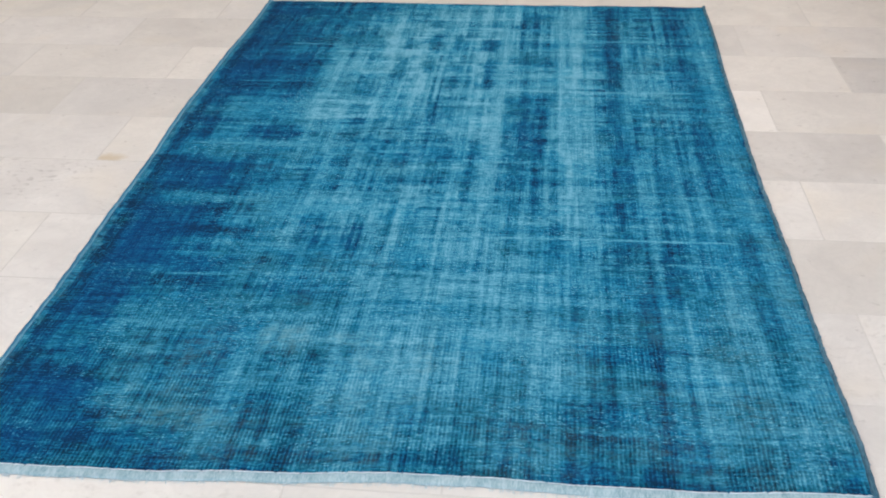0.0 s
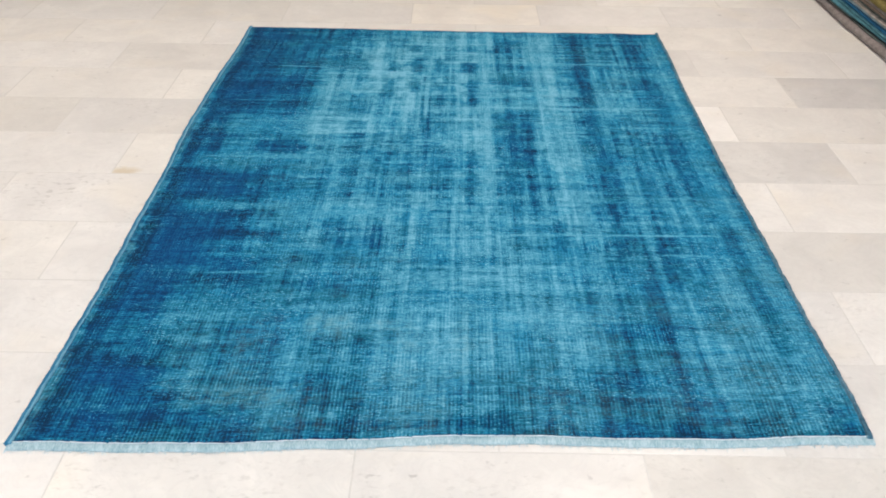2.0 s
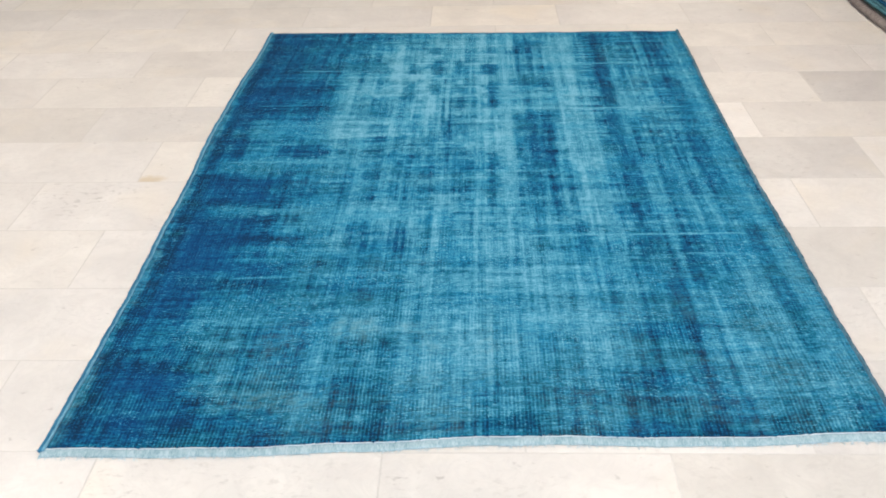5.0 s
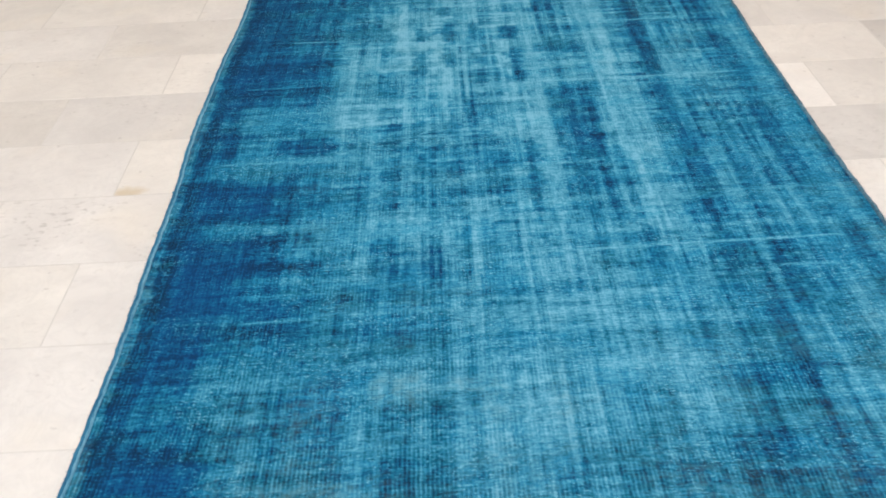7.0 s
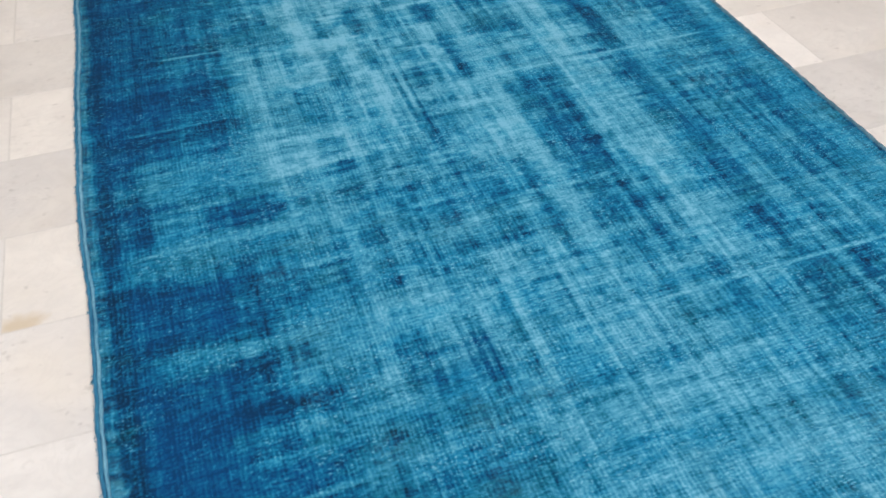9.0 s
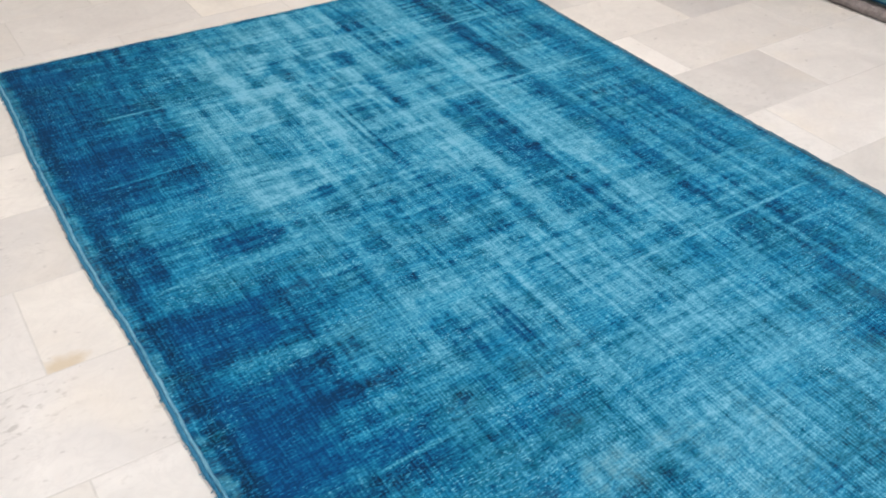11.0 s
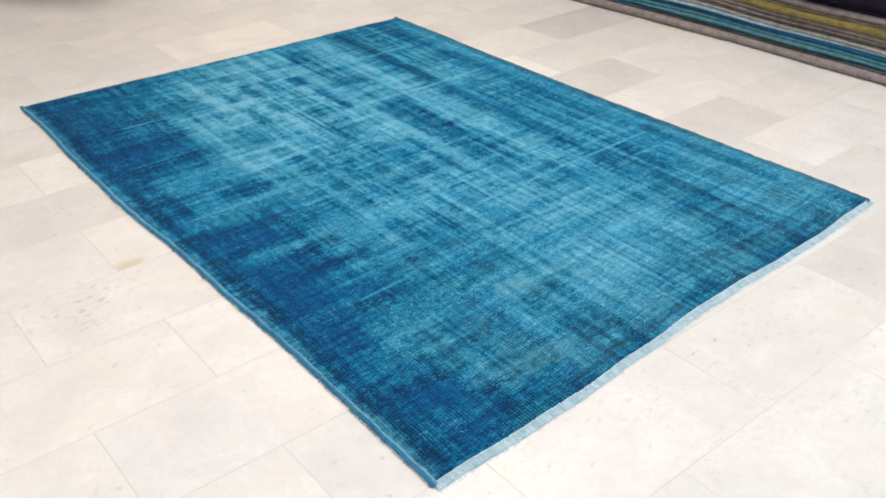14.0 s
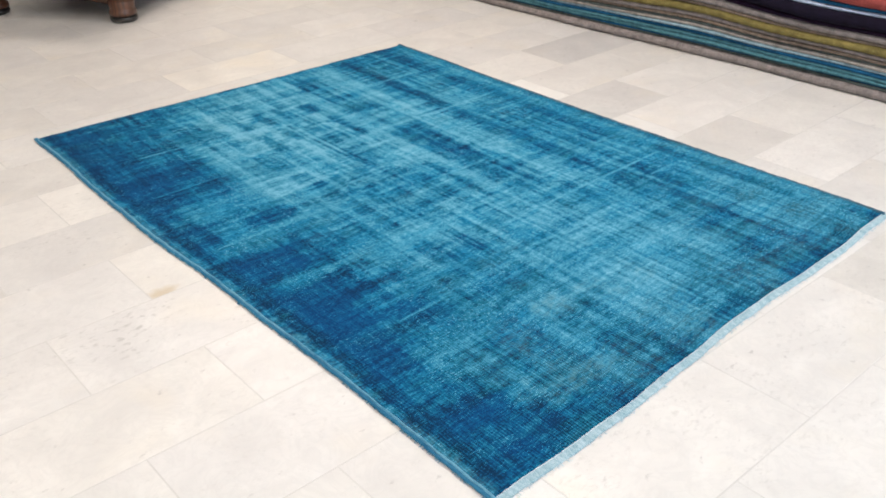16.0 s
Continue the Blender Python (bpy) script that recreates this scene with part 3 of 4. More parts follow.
# rubbed pale streaks along the warp
dash(1.026, 1.072, 1.00, 2.58, 0.76)
dash(1.245, 1.300, 1.76, 2.50, 0.70)
dash(1.265, 1.325, 1.30, 1.74, 0.65)
dash(1.33, 1.36, 0.50, 1.00, 0.62)
# one dark line across the far end
dash(-0.1, 1.9, 2.584, 2.62, 0.08)
# paler patches and streaks across the warp
dash(0.10, 0.25, 0.94, 1.02, 0.42)
dash(0.06, 0.26, 1.23, 1.34, 0.42)
dash(0.12, 0.42, 1.50, 1.66, 0.53)
dash(0.24, 0.48, 0.66, 0.72, 0.40)
dash(0.19, 0.40, 0.47, 0.55, 0.42)
dash(0.10, 0.21, 0.29, 0.40, 0.36)
dash(0.40, 0.76, 0.92, 0.99, 0.64)
dash(0.14, 0.66, 1.295, 1.335, 0.60)
# lines along the far side: dark, rubbed and dark again
dash(1.700, 1.738, 0.90, 2.00, 0.28)
dash(1.735, 1.775, 0.28, 0.84, 0.27)
dash(1.748, 1.786, 0.90, 2.45, 0.60)
dash(1.788, 1.830, 0.15, 0.84, 0.54)
dash(1.800, 1.838, 0.90, 2.55, 0.40)
weft(0.23, 0.36, 2.132, 0.8)
weft(0.37, 0.57, 2.134, 0.6)
weft(1.06, 1.68, 1.746, 0.90)
weft(1.33, 1.65, 2.208, 0.85)
weft(0.27, 0.44, 0.625, 0.60)
weft(0.90, 1.70, 0.830, 0.8)
weft(1.55, 1.69, 0.726, 0.7)
weft(0.10, 0.62, 1.318, 0.66)
weft(0.22, 0.50, 0.723, 0.46)
weft(0.14, 0.44, 1.605, 0.68)
weft(0.12, 0.36, 1.000, 0.52)
weft(0.10, 0.30, 1.790, 0.50)
weft(0.34, 0.58, 0.905, 0.58)
for k in range(5):  # five short, uneven dark lines along the warp
    dash(0.090 + 0.030 * k, 0.103 + 0.030 * k, 0.74 - 0.004 * k, 0.85 - 0.006 * k, 0.0)
WEAR = np.clip(WEAR, 0.0, 1.0)
HUE += 0.25 * step(0.45 - YR, 0.7) * step(XR - 0.3, 0.3) + 0.30 * (grain((22, 14), 16) - 0.55) + 0.35 * (grain((60, 9), 23) - 0.55) + 0.35 * (grain((7, 40), 24) - 0.55)


def rug_material():
    m, nt, b = material("overdyed_wool_pile", 0.95)
    b.inputs["Specular IOR Level"].default_value = 0.12
    at = nt.nodes.new("ShaderNodeAttribute")
    at.attribute_name = "cloth"
    sep = nt.nodes.new("ShaderNodeSeparateXYZ")
    nt.links.new(at.outputs["Vector"], sep.inputs[0])
    cloth = at.outputs["Vector"]

    def stretched(sx, sy, detail=2.0, rough=0.5):
        mp = nt.nodes.new("ShaderNodeMapping")
        mp.inputs["Scale"].default_value = (sx, sy, 1)
        nt.links.new(cloth, mp.inputs[0])
        return noise_tex(nt, mp.outputs[0], 1.0, detail, rough)

    worn = nt.nodes.new("ShaderNodeAttribute")
    worn.attribute_name = "wear"
    hue = nt.nodes.new("ShaderNodeAttribute")
    hue.attribute_name = "hue"
    wander = math_node(nt, "MULTIPLY", stretched(4, 30), 2.2)
    rib = math_node(nt, "SINE", math_node(nt, "ADD", math_node(nt, "MULTIPLY", sep.outputs[0], 2 * math.pi / 0.0088), wander))
    rib = math_node(nt, "ADD", math_node(nt, "MULTIPLY", rib, 0.5), 0.5)
    where = math_node(nt, "ADD", math_node(nt, "MULTIPLY", stretched(5, 7, 2), 0.5), math_node(nt, "MULTIPLY", stretched(14, 38, 3), 0.5))
    where = ramp(nt, where, (0.42, (0.12, 0.12, 0.12)), (0.58, (1, 1, 1)))
    low = ramp(nt, sep.outputs[1], (0.0, (1, 1, 1)), (0.55, (0.45, 0.45, 0.45)))
    side = ramp(nt, math_node(nt, "MULTIPLY", sep.outputs[0], 0.5), (0.34, (1, 1, 1)), (0.60, (0.75, 0.75, 0.75)))
    shown = math_node(nt, "MULTIPLY", math_node(nt, "MULTIPLY", where, low), side)
    thread = math_node(nt, "MULTIPLY", math_node(nt, "SUBTRACT", math_node(nt, "POWER", rib, 2.0), 0.34), shown)
    rib = math_node(nt, "MULTIPLY", math_node(nt, "SUBTRACT", 1.0, rib), shown)
    w = worn.outputs["Fac"]
    for n, amount in ((stretched(30, 210, 3, 0.65), 0.38), (stretched(140, 22, 3, 0.6), 0.20), (stretched(120, 190, 2), 0.26), (stretched(48, 60, 3), 0.14)):
        n = ramp(nt, n, (0.30, (0, 0, 0)), (0.70, (1, 1, 1)))
        w = math_node(nt, "ADD", w, math_node(nt, "MULTIPLY", math_node(nt, "SUBTRACT", n, 0.5), amount))
    w = math_node(nt, "ADD", w, math_node(nt, "MULTIPLY", thread, 0.34))
    cluster = ramp(nt, stretched(7, 9, 2), (0.40, (0.25, 0.25, 0.25)), (0.62, (1, 1, 1)))
    specks = ramp(nt, stretched(75, 330, 1), (0.64, (0, 0, 0)), (0.67, (1, 1, 1)))
    w = math_node(nt, "ADD", w, math_node(nt, "MULTIPLY", math_node(nt, "MULTIPLY", specks, cluster), 0.58))
    dots = ramp(nt, stretched(170, 260, 0), (0.74, (0, 0, 0)), (0.79, (1, 1, 1)))
    w = math_node(nt, "ADD", w, math_node(nt, "MULTIPLY", math_node(nt, "MULTIPLY", dots, cluster), 0.50))
    c = ramp(nt, w, (0.0, (0.003, 0.024, 0.068)), (0.16, (0.003, 0.060, 0.166)), (0.34, (0.004, 0.124, 0.252)),
             (0.54, (0.012, 0.214, 0.406)), (0.76, (0.054, 0.326, 0.508)), (1.0, (0.17, 0.46, 0.63)))
    # worn ground, greener and greyer than the standing pile
    bare = ramp(nt, w, (0.0, (0.003, 0.028, 0.048)), (0.16, (0.003, 0.062, 0.114)), (0.34, (0.006, 0.124, 0.200)),
                (0.54, (0.028, 0.208, 0.340)), (0.76, (0.082, 0.318, 0.482)), (1.0, (0.17, 0.44, 0.615)))
    near_end = ramp(nt, sep.outputs[1], (0.10, (0.09, 0.09, 0.09)), (0.95, (0, 0, 0)))
    thin = math_node(nt, "ADD", near_end, math_node(nt, "ADD", math_node(nt, "MULTIPLY", stretched(5, 9, 3), 0.6), math_node(nt, "MULTIPLY", stretched(16, 50, 3, 0.6), 0.4)))
    thin = math_node(nt, "ADD", thin, math_node(nt, "MULTIPLY", math_node(nt, "SUBTRACT", worn.outputs["Fac"], 0.48), 0.32))
    c = mix(nt, ramp(nt, thin, (0.42, (0.08, 0.08, 0.08)), (0.60, (0.80, 0.80, 0.80))), c, bare)
    navy = math_node(nt, "MULTIPLY", math_node(nt, "MAXIMUM", math_node(nt, "MULTIPLY", hue.outputs["Fac"], -1.0), 0.0), 0.5, True)
    c = mix(nt, math_node(nt, "MULTIPLY", navy, ramp(nt, w, (0.28, (1, 1, 1)), (0.58, (0.15, 0.15, 0.15)))), c, (0.002, 0.068, 0.235))
    olive = math_node(nt, "MULTIPLY", math_node(nt, "MAXIMUM", hue.outputs["Fac"], 0.0), ramp(nt, stretched(34, 60, 3, 0.6), (0.40, (0.06, 0.06, 0.06)), (0.60, (0.50, 0.50, 0.50))), True)
    c = mix(nt, olive, c, (0.100, 0.190, 0.190))
    nt.links.new(c, b.inputs["Base Color"])
    h = math_node(nt, "ADD", math_node(nt, "MULTIPLY", rib, -0.6), stretched(260, 380, 2))
    bump(nt, b, h, 0.5, 0.004)
    return m


def cloth_material(name, c1, c2, sx, sy, rough=0.95):
    """Yarn or flat weave, its threads finer one way than the other."""
    m, nt, b = material(name, rough)
    b.inputs["Specular IOR Level"].default_value = 0.12
    v = coords(nt, (sx, sy, max(sx, sy)))
    n, big = noise_tex(nt, v, 1.0, 3, 0.6), noise_tex(nt, v, 0.11, 3, 0.6)
    f = math_node(nt, "ADD", math_node(nt, "MULTIPLY", n, 0.65), math_node(nt, "MULTIPLY", big, 0.5))
    nt.links.new(ramp(nt, f, (0.40, c1), (0.72, c2)), b.inputs["Base Color"])
    bump(nt, b, n, 0.5, 0.003)
    return m


rug = thing("rug", "worn overdyed turquoise blue wool rug lying on the marble tiles", "rug")
WOOL = rug_material()
CORD_DARK = cloth_material("dark_blue_cord", (0.014, 0.10, 0.21), (0.05, 0.22, 0.37), 300, 60)
CORD_PALE = cloth_material("pale_blue_cord", (0.05, 0.21, 0.35), (0.20, 0.43, 0.58), 300, 60)
CORD_DIM = cloth_material("grey_blue_cord", (0.03, 0.09, 0.14), (0.11, 0.23, 0.32), 300, 60)
FLATWEAVE = cloth_material("pale_blue_flatweave", (0.19, 0.33, 0.40), (0.46, 0.59, 0.65), 420, 90)
COTTON = cloth_material("bleached_cotton", (0.42, 0.56, 0.63), (0.68, 0.78, 0.83), 300, 120)

lift = 0.003 * (grain((9, 6), 21) - 0.5) + 0.0012 * (grain((60, 44), 22) - 0.5)
px, py = on_rug(XR, YR)
top = np.stack([px, py, THICK + lift], -1).reshape(-1, 3)
ring = [j * NU for j in range(NV)] + [(NV - 1) * NU + i for i in range(1, NU)] + [j * NU + NU - 1 for j in range(NV - 2, -1, -1)] + list(range(NU - 2, 0, -1))
skirt = top[ring].copy()
skirt[:, 2] = 0.0015
quads = [(j * NU + i, j * NU + i + 1, (j + 1) * NU + i + 1, (j + 1) * NU + i) for j in range(NV - 1) for i in range(NU - 1)]
n0, nr = NU * NV, len(ring)
quads += [(ring[i], ring[(i + 1) % nr], n0 + (i + 1) % nr, n0 + i) for i in range(nr)]
me = bpy.data.meshes.new("wool_field")
me.from_pydata(np.concatenate([top, skirt]).tolist(), [], quads)
cloth = np.zeros((n0 + nr, 3))
cloth[:n0, 0], cloth[:n0, 1] = XR.ravel(), YR.ravel()
cloth[n0:] = cloth[ring]
for name, field in (("wear", WEAR), ("hue", HUE)):
    flat = field.ravel()
    me.attributes.new(name, "FLOAT", "POINT").data.foreach_set("value", np.concatenate([flat, flat[ring]]).astype(np.float32))
me.attributes.new("cloth", "FLOAT_VECTOR", "POINT").data.foreach_set("vector", cloth.astype(np.float32).ravel())
for p in me.polygons:
    p.use_smooth = True
me.materials.append(WOOL)
field = new("wool_field", me)
field.parent = rug


def tube(bm, line, radius, sides=8, flat=1.0):
    """A cord along a line of places."""
    rings = []
    for i, p in enumerate(line):
        a = Vector(line[min(i + 1, len(line) - 1)]) - Vector(line[max(i - 1, 0)])
        side = a.cross(Vector((0, 0, 1))).normalized()
        up = side.cross(a).normalized()
        r = radius * (1 + 0.12 * math.sin(i * 1.7) + 0.08 * math.sin(i * 0.61))
        rings.append([bm.verts.new(Vector(p) + side * (r * math.cos(s)) + up * (r * flat * math.sin(s))) for s in (2 * math.pi * k / sides for k in range(sides))])
    for a, b in zip(rings, rings[1:]):
        for k in range(sides):
            bm.faces.new((a[k], a[(k + 1) % sides], b[(k + 1) % sides], b[k]))
    bm.faces.new(rings[0][::-1])
    bm.faces.new(rings[-1])
    return bm


def along(u, z, wave, v0=-0.006, v1=RL + 0.012, count=240):
    out = []
    for i in range(count):
        v = v0 + (v1 - v0) * i / (count - 1)
        x, y = on_rug(u + wave * math.sin(19 * v) * math.sin(7.3 * v + 2), v)
        out.append((float(x), float(y), z))
    return out


part("selvedge", tube(bmesh.new(), along(-0.0065, 0.0052, 0.0010), 0.0050), CORD_DARK, rug, "dark blue overcast edge cord", True)
part("selvedge", tube(bmesh.new(), along(0.0006, 0.0078, 0.0010), 0.0034), CORD_PALE, rug, "pale blue overcast edge cord", True)
part("selvedge", tube(bmesh.new(), along(RW - 0.004, 0.0070, 0.0010), 0.0062), CORD_DIM, rug, "grey-blue overcast edge cord", True)


def strip(u0, u1, near, far, z0, z1, count, wave):
    """A flat woven band across the rug between two lines of v, which may be functions of u."""
    bm, rows = bmesh.new(), []
    for i in range(count):
        u = u0 + (u1 - u0) * i / (count - 1)
        row = []
        for k in range(5):
            v = near + (far - near) * k / 4
            if k == 4:
                v += wave * (math.sin(41 * u) + 0.7 * math.sin(97 * u + 1) + 0.6 * math.sin(17 * u) + 0.8 * math.sin(431 * u) * math.sin(23 * u)) * 0.5
            x, y = on_rug(u, v)
            row.append(bm.verts.new((x, y, z0 + (z1 - z0) * k / 4 + 0.0012 * math.sin(29 * u + k) * k / 4)))
        x, y = on_rug(u, v)
        row.append(bm.verts.new((x, y, 0.0006)))
        rows.append(row)
    for a, b in zip(rows, rows[1:]):
        for k in range(5):
            bm.faces.new((a[k], a[k + 1], b[k + 1], b[k]))
    return bm


part("kilim_end", strip(-0.004, RW + 0.004, 0.002, -0.021, 0.0062, 0.0030, 420, 0.0016), FLATWEAVE, rug, "pale blue flat-woven end strip", True)
rs = random.Random(4)
bm, u = bmesh.new(), 0.0
while u < RW - 0.02:  # broken running stitches
    n = rs.uniform(0.01, 0.07)
    line = [(float(x), float(y), 0.0078) for x, y in (on_rug(min(RW, u + n * i / 6), -0.0015 + 0.0006 * math.sin(60 * u + i)) for i in range(7))]
    tube(bm, line, rs.uniform(0.0009, 0.0013), 6)
    u += n + rs.choice((0.001, 0.002, 0.004))
part("stitching", bm, COTTON, rug, "whitish stitched cotton line")
part("top_end", strip(-0.002, RW + 0.002, RL - 0.002, RL + 0.014, 0.0080, 0.0040, 260, 0.005), FLATWEAVE, rug, "short pale fringe edge", True)

# loose threads along both ends
rt = random.Random(9)
bm = bmesh.new()
for i in range(1500):
    u = rt.uniform(0, RW)
    low = rt.random() < 0.15
    v = -0.022 if low else RL + 0.008
    x, y = on_rug(u, v)
    d = (-1 if low else 1) * rt.uniform(0.002, 0.010 if low else 0.016)
    s = rt.uniform(-0.006, 0.006)
    w = 0.0007
    a = [bm.verts.new(p) for p in ((x - w, y, 0.003), (x + w, y, 0.003), (x + s + w, y + d, 0.0012), (x + s - w, y + d, 0.0012), (x, y, 0.0045), (x + s, y + d, 0.0022))]
    bm.faces.new((a[0], a[4], a[5], a[3]))
    bm.faces.new((a[4], a[1], a[2], a[5]))
fr = part("fringe", bm, COTTON, rug, "short whitish cotton thread ends")
fr["kind"] = "stuff"

# wool fuzz working out of both side cords
bm = bmesh.new()
for i in range(700):
    right = rt.random() < 0.6
    v = rt.uniform(0, RL)
    x, y = on_rug(RW if right else -0.010, v)
    d, s, w = (1 if right else -1) * rt.uniform(0.002, 0.007), rt.uniform(-0.006, 0.006), 0.0008
    a = [bm.verts.new(p) for p in ((x, y - w, 0.004), (x, y + w, 0.004), (x + d, y + s + w, 0.0015), (x + d, y + s - w, 0.0015), (x, y, 0.0065), (x + d, y + s, 0.003))]
    bm.faces.new((a[0], a[4], a[5], a[3]))
    bm.faces.new((a[4], a[1], a[2], a[5]))
fz = part("fuzz", bm, CORD_PALE, rug, "pale blue wool fuzz")
fz["kind"] = "stuff"


# ---- the pile of folded rugs ----
def pile_x(y):
    """The front of the pile."""
    return 3.052 - 0.034 * y + 0.006 * math.sin(2.3 * y)


def sag(y, z):
    """Upper layers bow and swell a little along the pile."""
    return z * (1.0 + 0.04 * math.sin(1.9 * y + 0.4) * min(1, z / 0.15) + 0.10 * math.exp(-((y - 0.88) / 0.34) ** 2) + 0.025 * math.sin(5.3 * y + z * 9))


def fold(bm, z0, z1, y0, y1, depth, out, seed, rough=0.0):
    """A rug folded flat: a rounded fold in front, a slab behind."""
    r = random.Random(seed)
    ph = [r.uniform(0, 6) for _ in range(4)]
    count, rows = 110, []
    for i in range(count):
        y = y0 + (y1 - y0) * i / (count - 1)
        a, c = sag(y, z0), sag(y, z1)
        t = (c - a)
        push = out + 0.005 * math.sin(3.1 * y + ph[0]) + 0.003 * math.sin(9.7 * y + ph[1])
        row = []
        for k in range(9):
            s = -math.pi / 2 + math.pi * k / 8
            d = 0.55 * t * math.cos(s) + rough * r.uniform(-1, 1)
            row.append(bm.verts.new((pile_x(y) - push - d, y, (a + c) / 2 + 0.5 * t * math.sin(s) * 0.97 + 0.5 * rough * r.uniform(-1, 1))))
        row.append(bm.verts.new((pile_x(y) + depth, y, c - 0.015 * t)))
        row.append(bm.verts.new((pile_x(y) + depth, y, a + 0.015 * t)))
        rows.append(row)
    n = len(rows[0])
    for p, q in zip(rows, rows[1:]):
        for k in range(n):
            bm.faces.new((p[k], q[k], q[(k + 1) % n], p[(k + 1) % n]))
    bm.faces.new(rows[0])
    bm.faces.new(rows[-1][::-1])
    return bm


def wool(name, c):
    return cloth_material(name, tuple(0.58 * a for a in c), tuple(min(1, 1.5 * a) for a in c), 60, 240)


GREY, GREY2, TAUPE = wool("grey_wool", (0.200, 0.176, 0.174)), wool("pale_grey_wool", (0.267, 0.252, 0.238)), wool("taupe_wool", (0.185, 0.144, 0.118))
TEAL, NAVY, SKY = wool("teal_wool", (0.061, 0.165, 0.207)), wool("navy_wool", (0.010, 0.067, 0.146)), wool("light_blue_wool", (0.207, 0.305, 0.366))
MUSTARD, PLUM, RED = wool("mustard_wool", (0.158, 0.130, 0.047)), wool("dark_plum_wool", (0.014, 0.006, 0.018)), wool("coral_red_wool", (0.27, 0.06, 0.055))
PLUM2 = wool("blackish_wool", (0.008, 0.006, 0.015))
PALE = wool("pale_lavender_wool", (0.30, 0.36, 0.48))
SLATE = wool("slate_green_wool", (0.073, 0.091, 0.091))

LAYERS = (  # lower and upper height, material, step out, label
    (0.000, 0.040, GREY, 0.000, "grey-brown wool rug folded at the foot of the pile"),
    (0.040, 0.050, SLATE, -0.010, "thin slate green flat-woven rug folded in the pile"),
    (0.050, 0.058, NAVY, -0.012, "thin navy flat-woven rug folded in the pile"),
    (0.058, 0.074, TEAL, -0.004, "teal wool rug folded in the pile"),
    (0.074, 0.088, TEAL, -0.008, "faded teal wool rug folded in the pile"),
    (0.088, 0.104, NAVY, -0.012, "dark navy wool rug folded in the pile"),
    (0.104, 0.116, SKY, -0.010, "pale blue-grey flat-woven rug folded in the pile"),
    (0.116, 0.131, GREY2, -0.014, "pale grey wool rug folded in the pile"),
    (0.131, 0.142, SLATE, -0.020, "thin slate rug folded in the pile"),
    (0.142, 0.157, TAUPE, -0.018, "taupe wool rug folded in the pile"),
    (0.157, 0.176, GREY, -0.018, "grey wool rug folded in the pile"),
    (0.176, 0.208, MUSTARD, -0.012, "mustard yellow wool rug folded in the pile"),
    (0.208, 0.220, TAUPE, -0.024, "brown wool rug folded in the pile"),
    (0.220, 0.250, GREY, -0.022, "grey-brown wool rug folded in the pile"),
    (0.250, 0.268, PLUM, -0.030, "dark plum wool rug folded in the pile"),
    (0.268, 0.330, PLUM2, -0.034, "thick blackish shaggy rug folded in the pile"),
    (0.330, 0.344, PALE, -0.028, "pale blue edging rug folded in the pile"),
    (0.344, 0.360, NAVY, -0.045, "navy wool rug folded in the pile"),
    (0.360, 0.425, RED, -0.046, "coral red wool rug on top of the pile"),
)
for i, (z0, z1, mat, out, label) in enumerate(LAYERS):
    bm = fold(bmesh.new(), z0 + 0.0005, z1 - 0.0005, -1.25, 3.35, 1.5, out, 40 + i, 0.0022 if z1 - z0 > 0.025 else 0.0011)
    tagged(new("folded_rug", mesh_of("folded_rug", bm, mat, True)), label, "rug", "pile of folded rugs")


# ---- the wooden cabinet ----
def wood_material(name, c1, c2, rough):
    m, nt, b = material(name, rough)
    v = coords(nt, (0.5, 0.5, 0.06))
    w = node(nt, "ShaderNodeTexWave", Scale=26.0, Distortion=5.0, Detail=3.0)
    nt.links.new(v, w.inputs["Vector"])
    f = math_node(nt, "ADD", math_node(nt, "MULTIPLY", w.outputs["Fac"], 0.5), math_node(nt, "MULTIPLY", noise_tex(nt, v, 60, 4), 0.5))
    nt.links.new(ramp(nt, f, (0.25, c1), (0.8, c2)), b.inputs["Base Color"])
    b.inputs["Coat Weight"].default_value = 0.4
    b.inputs["Coat Roughness"].default_value = 0.15
    bump(nt, b, f, 0.08, 0.002)
    return m


WALNUT = wood_material("varnished_walnut", (0.05, 0.016, 0.007), (0.11, 0.038, 0.016), 0.35)
EBONY = wood_material("blackened_foot", (0.006, 0.005, 0.006), (0.018, 0.014, 0.014), 0.35)


def lathe(profile, sides=28):
    bm, rings = bmesh.new(), []
    for r, z in profile:
        rings.append([bm.verts.new((r * math.cos(2 * math.pi * k / sides), r * math.sin(2 * math.pi * k / sides), z)) for k in range(sides)])
    for a, b in zip(rings, rings[1:]):
        for k in range(sides):
            bm.faces.new((a[k], a[(k + 1) % sides], b[(k + 1) % sides], b[k]))
    bm.faces.new(rings[0][::-1])
    bm.faces.new(rings[-1])
    return bm


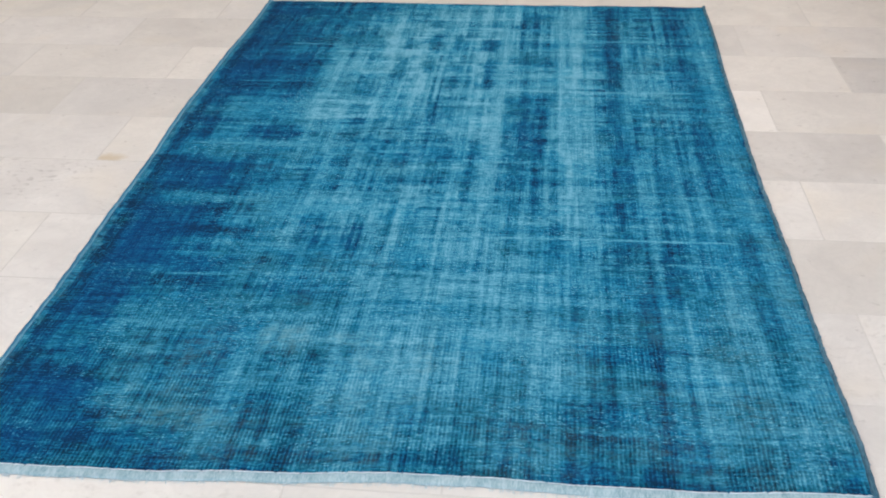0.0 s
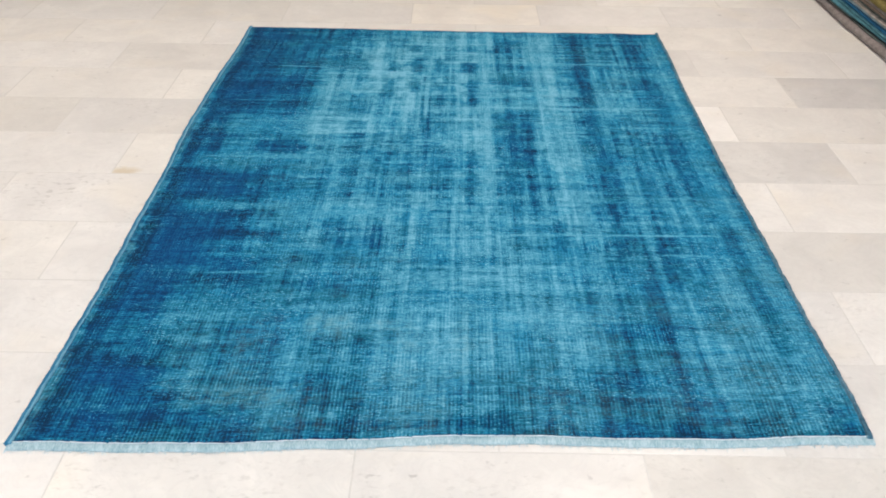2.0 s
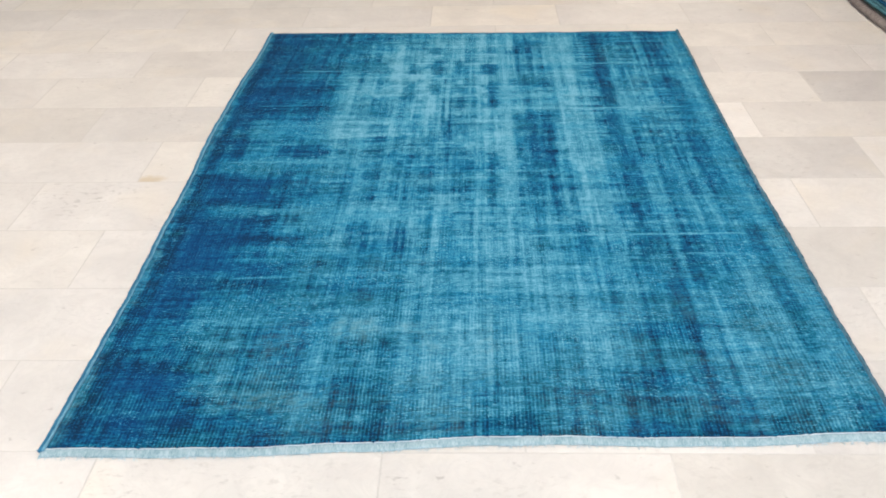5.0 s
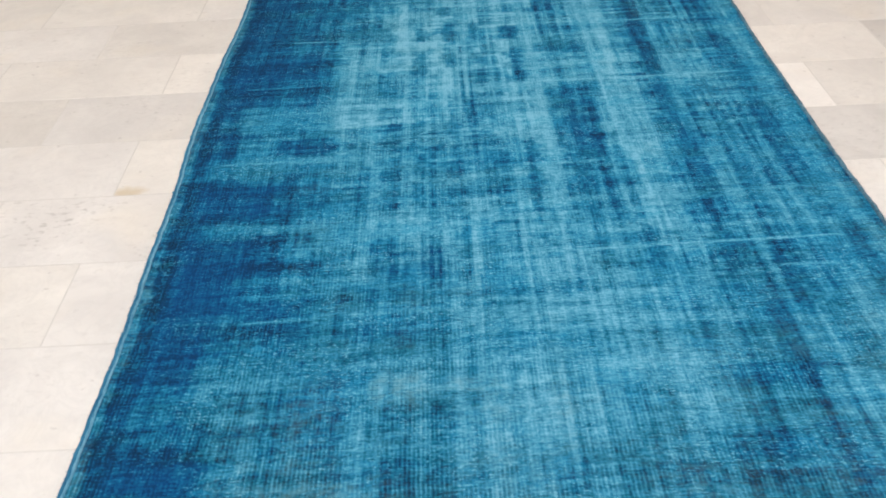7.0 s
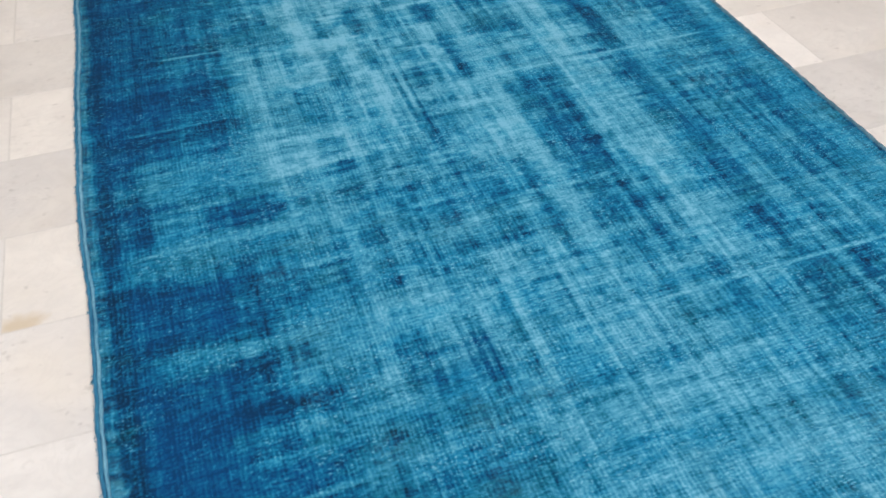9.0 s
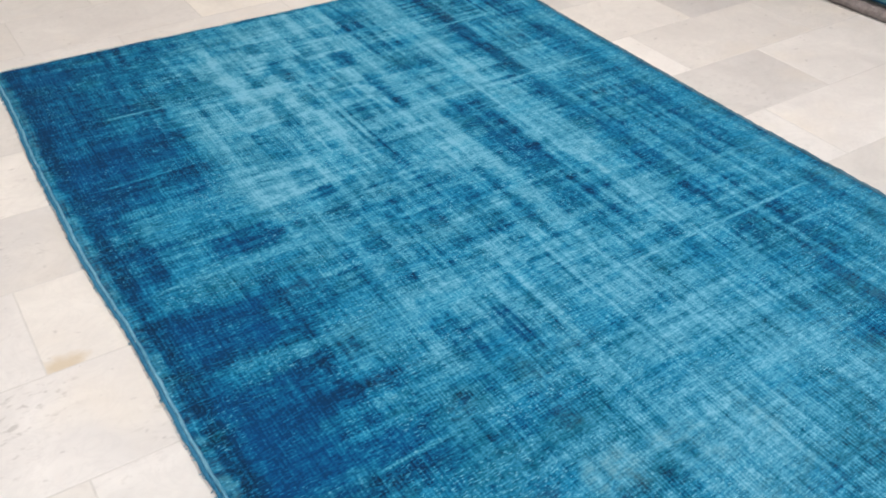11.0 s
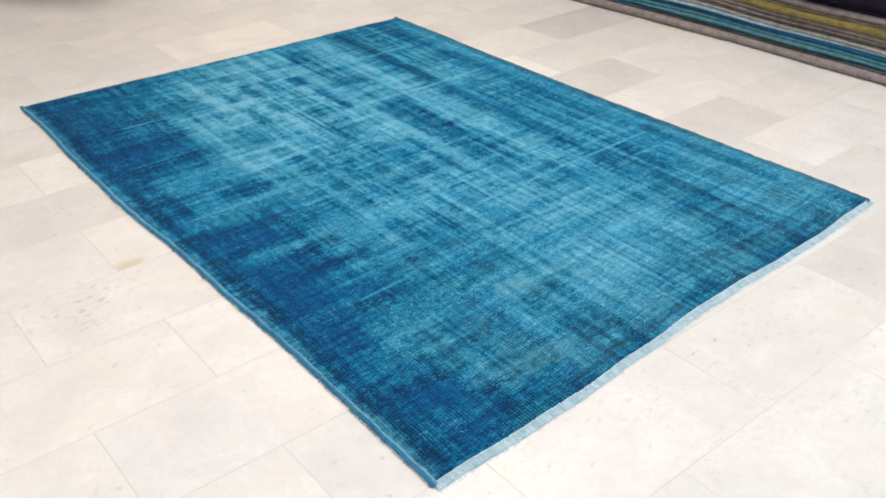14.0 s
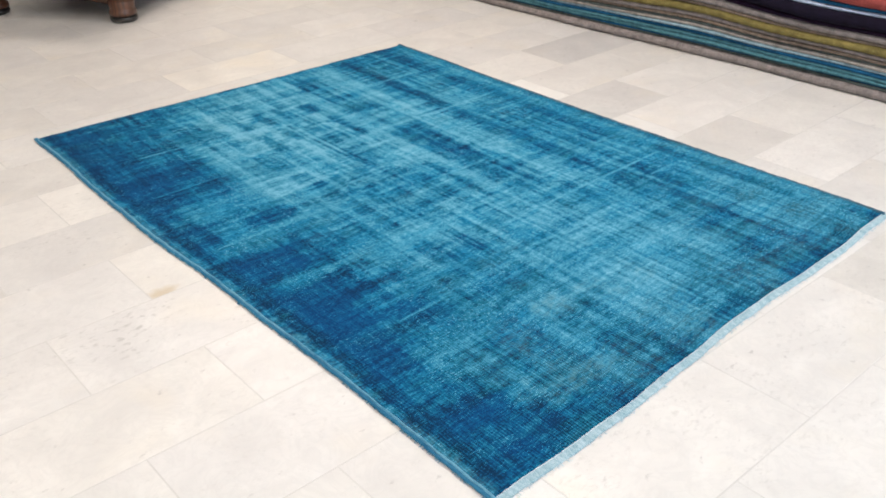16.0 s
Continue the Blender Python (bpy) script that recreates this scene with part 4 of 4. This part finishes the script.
def apron(length, z0, z1, rise, t):
    """A rail whose lower edge arches up between the legs."""
    bm, n, rows = bmesh.new(), 24, []
    for i in range(n + 1):
        s = i / n
        low = z0 + rise * max(0.0, math.sin(math.pi * s)) ** 0.6
        x = (s - 0.5) * length
        rows.append([bm.verts.new(p) for p in ((x, -t / 2, low), (x, t / 2, low), (x, t / 2, z1), (x, -t / 2, z1))])
    for a, b in zip(rows, rows[1:]):
        for k in range(4):
            bm.faces.new((a[k], a[(k + 1) % 4], b[(k + 1) % 4], b[k]))
    bm.faces.new(rows[0][::-1])
    bm.faces.new(rows[-1])
    return bm


# its front feet stand at (1.21, 3.50) and (0.72, 4.18)
# SIDE is an unseen depth, made large to darken the floor underneath
FRONT, SIDE = 0.84, 0.78
turn = math.atan2(0.68, -0.49) - math.pi
cabinet = thing("cabinet", "dark reddish-brown varnished wooden cabinet on round turned feet", "cabinet",
                pose((1.21 + 0.72) / 2 - math.sin(turn) * SIDE / 2, (3.50 + 4.18) / 2 + math.cos(turn) * SIDE / 2, 0, 0, 0, math.degrees(turn)))
LEG = ((0.066, 0.036), (0.076, 0.040), (0.079, 0.052), (0.076, 0.064), (0.069, 0.072), (0.072, 0.085), (0.074, 0.110), (0.070, 0.130))
for sx in (-1, 1):
    for sy in (-1, 1):
        leg = part("leg", lathe(LEG), WALNUT, cabinet, "", True)
        leg.location = (sx * FRONT / 2, sy * SIDE / 2, 0)
        foot = part("foot", lathe(((0.060, 0.0), (0.072, 0.006), (0.078, 0.020), (0.076, 0.031), (0.066, 0.0358))), EBONY, leg, "blackened round foot", True)
for sy in (-1, 1):
    ap = part("apron", apron(FRONT - 0.10, 0.085, 0.1295, 0.032, 0.03), WALNUT, cabinet)
    ap.location = (0, sy * SIDE / 2, 0)
for sx in (-1, 1):
    ap = part("apron", apron(SIDE - 0.10, 0.085, 0.1295, 0.032, 0.03), WALNUT, cabinet)
    ap.location, ap.rotation_euler = (sx * FRONT / 2, 0, 0), (0, 0, math.pi / 2)
# body and top are unseen; their height was set by the shadow cast
part("body", boxed(-FRONT / 2 - 0.07, FRONT / 2 + 0.07, -SIDE / 2 - 0.07, SIDE / 2 + 0.07, 0.13, 0.64, bevel=0.008), WALNUT, cabinet)
# added panel, not known to exist; blocks light so the floor beneath darkens
part("back_panel", boxed(-FRONT / 2 - 0.05, FRONT / 2 + 0.05, SIDE / 2 + 0.03, SIDE / 2 + 0.05, 0.002, 0.1295), WALNUT, cabinet)
part("top", boxed(-FRONT / 2 - 0.10, FRONT / 2 + 0.10, -SIDE / 2 - 0.10, SIDE / 2 + 0.08, 0.641, 0.675, bevel=0.008), WALNUT, cabinet)
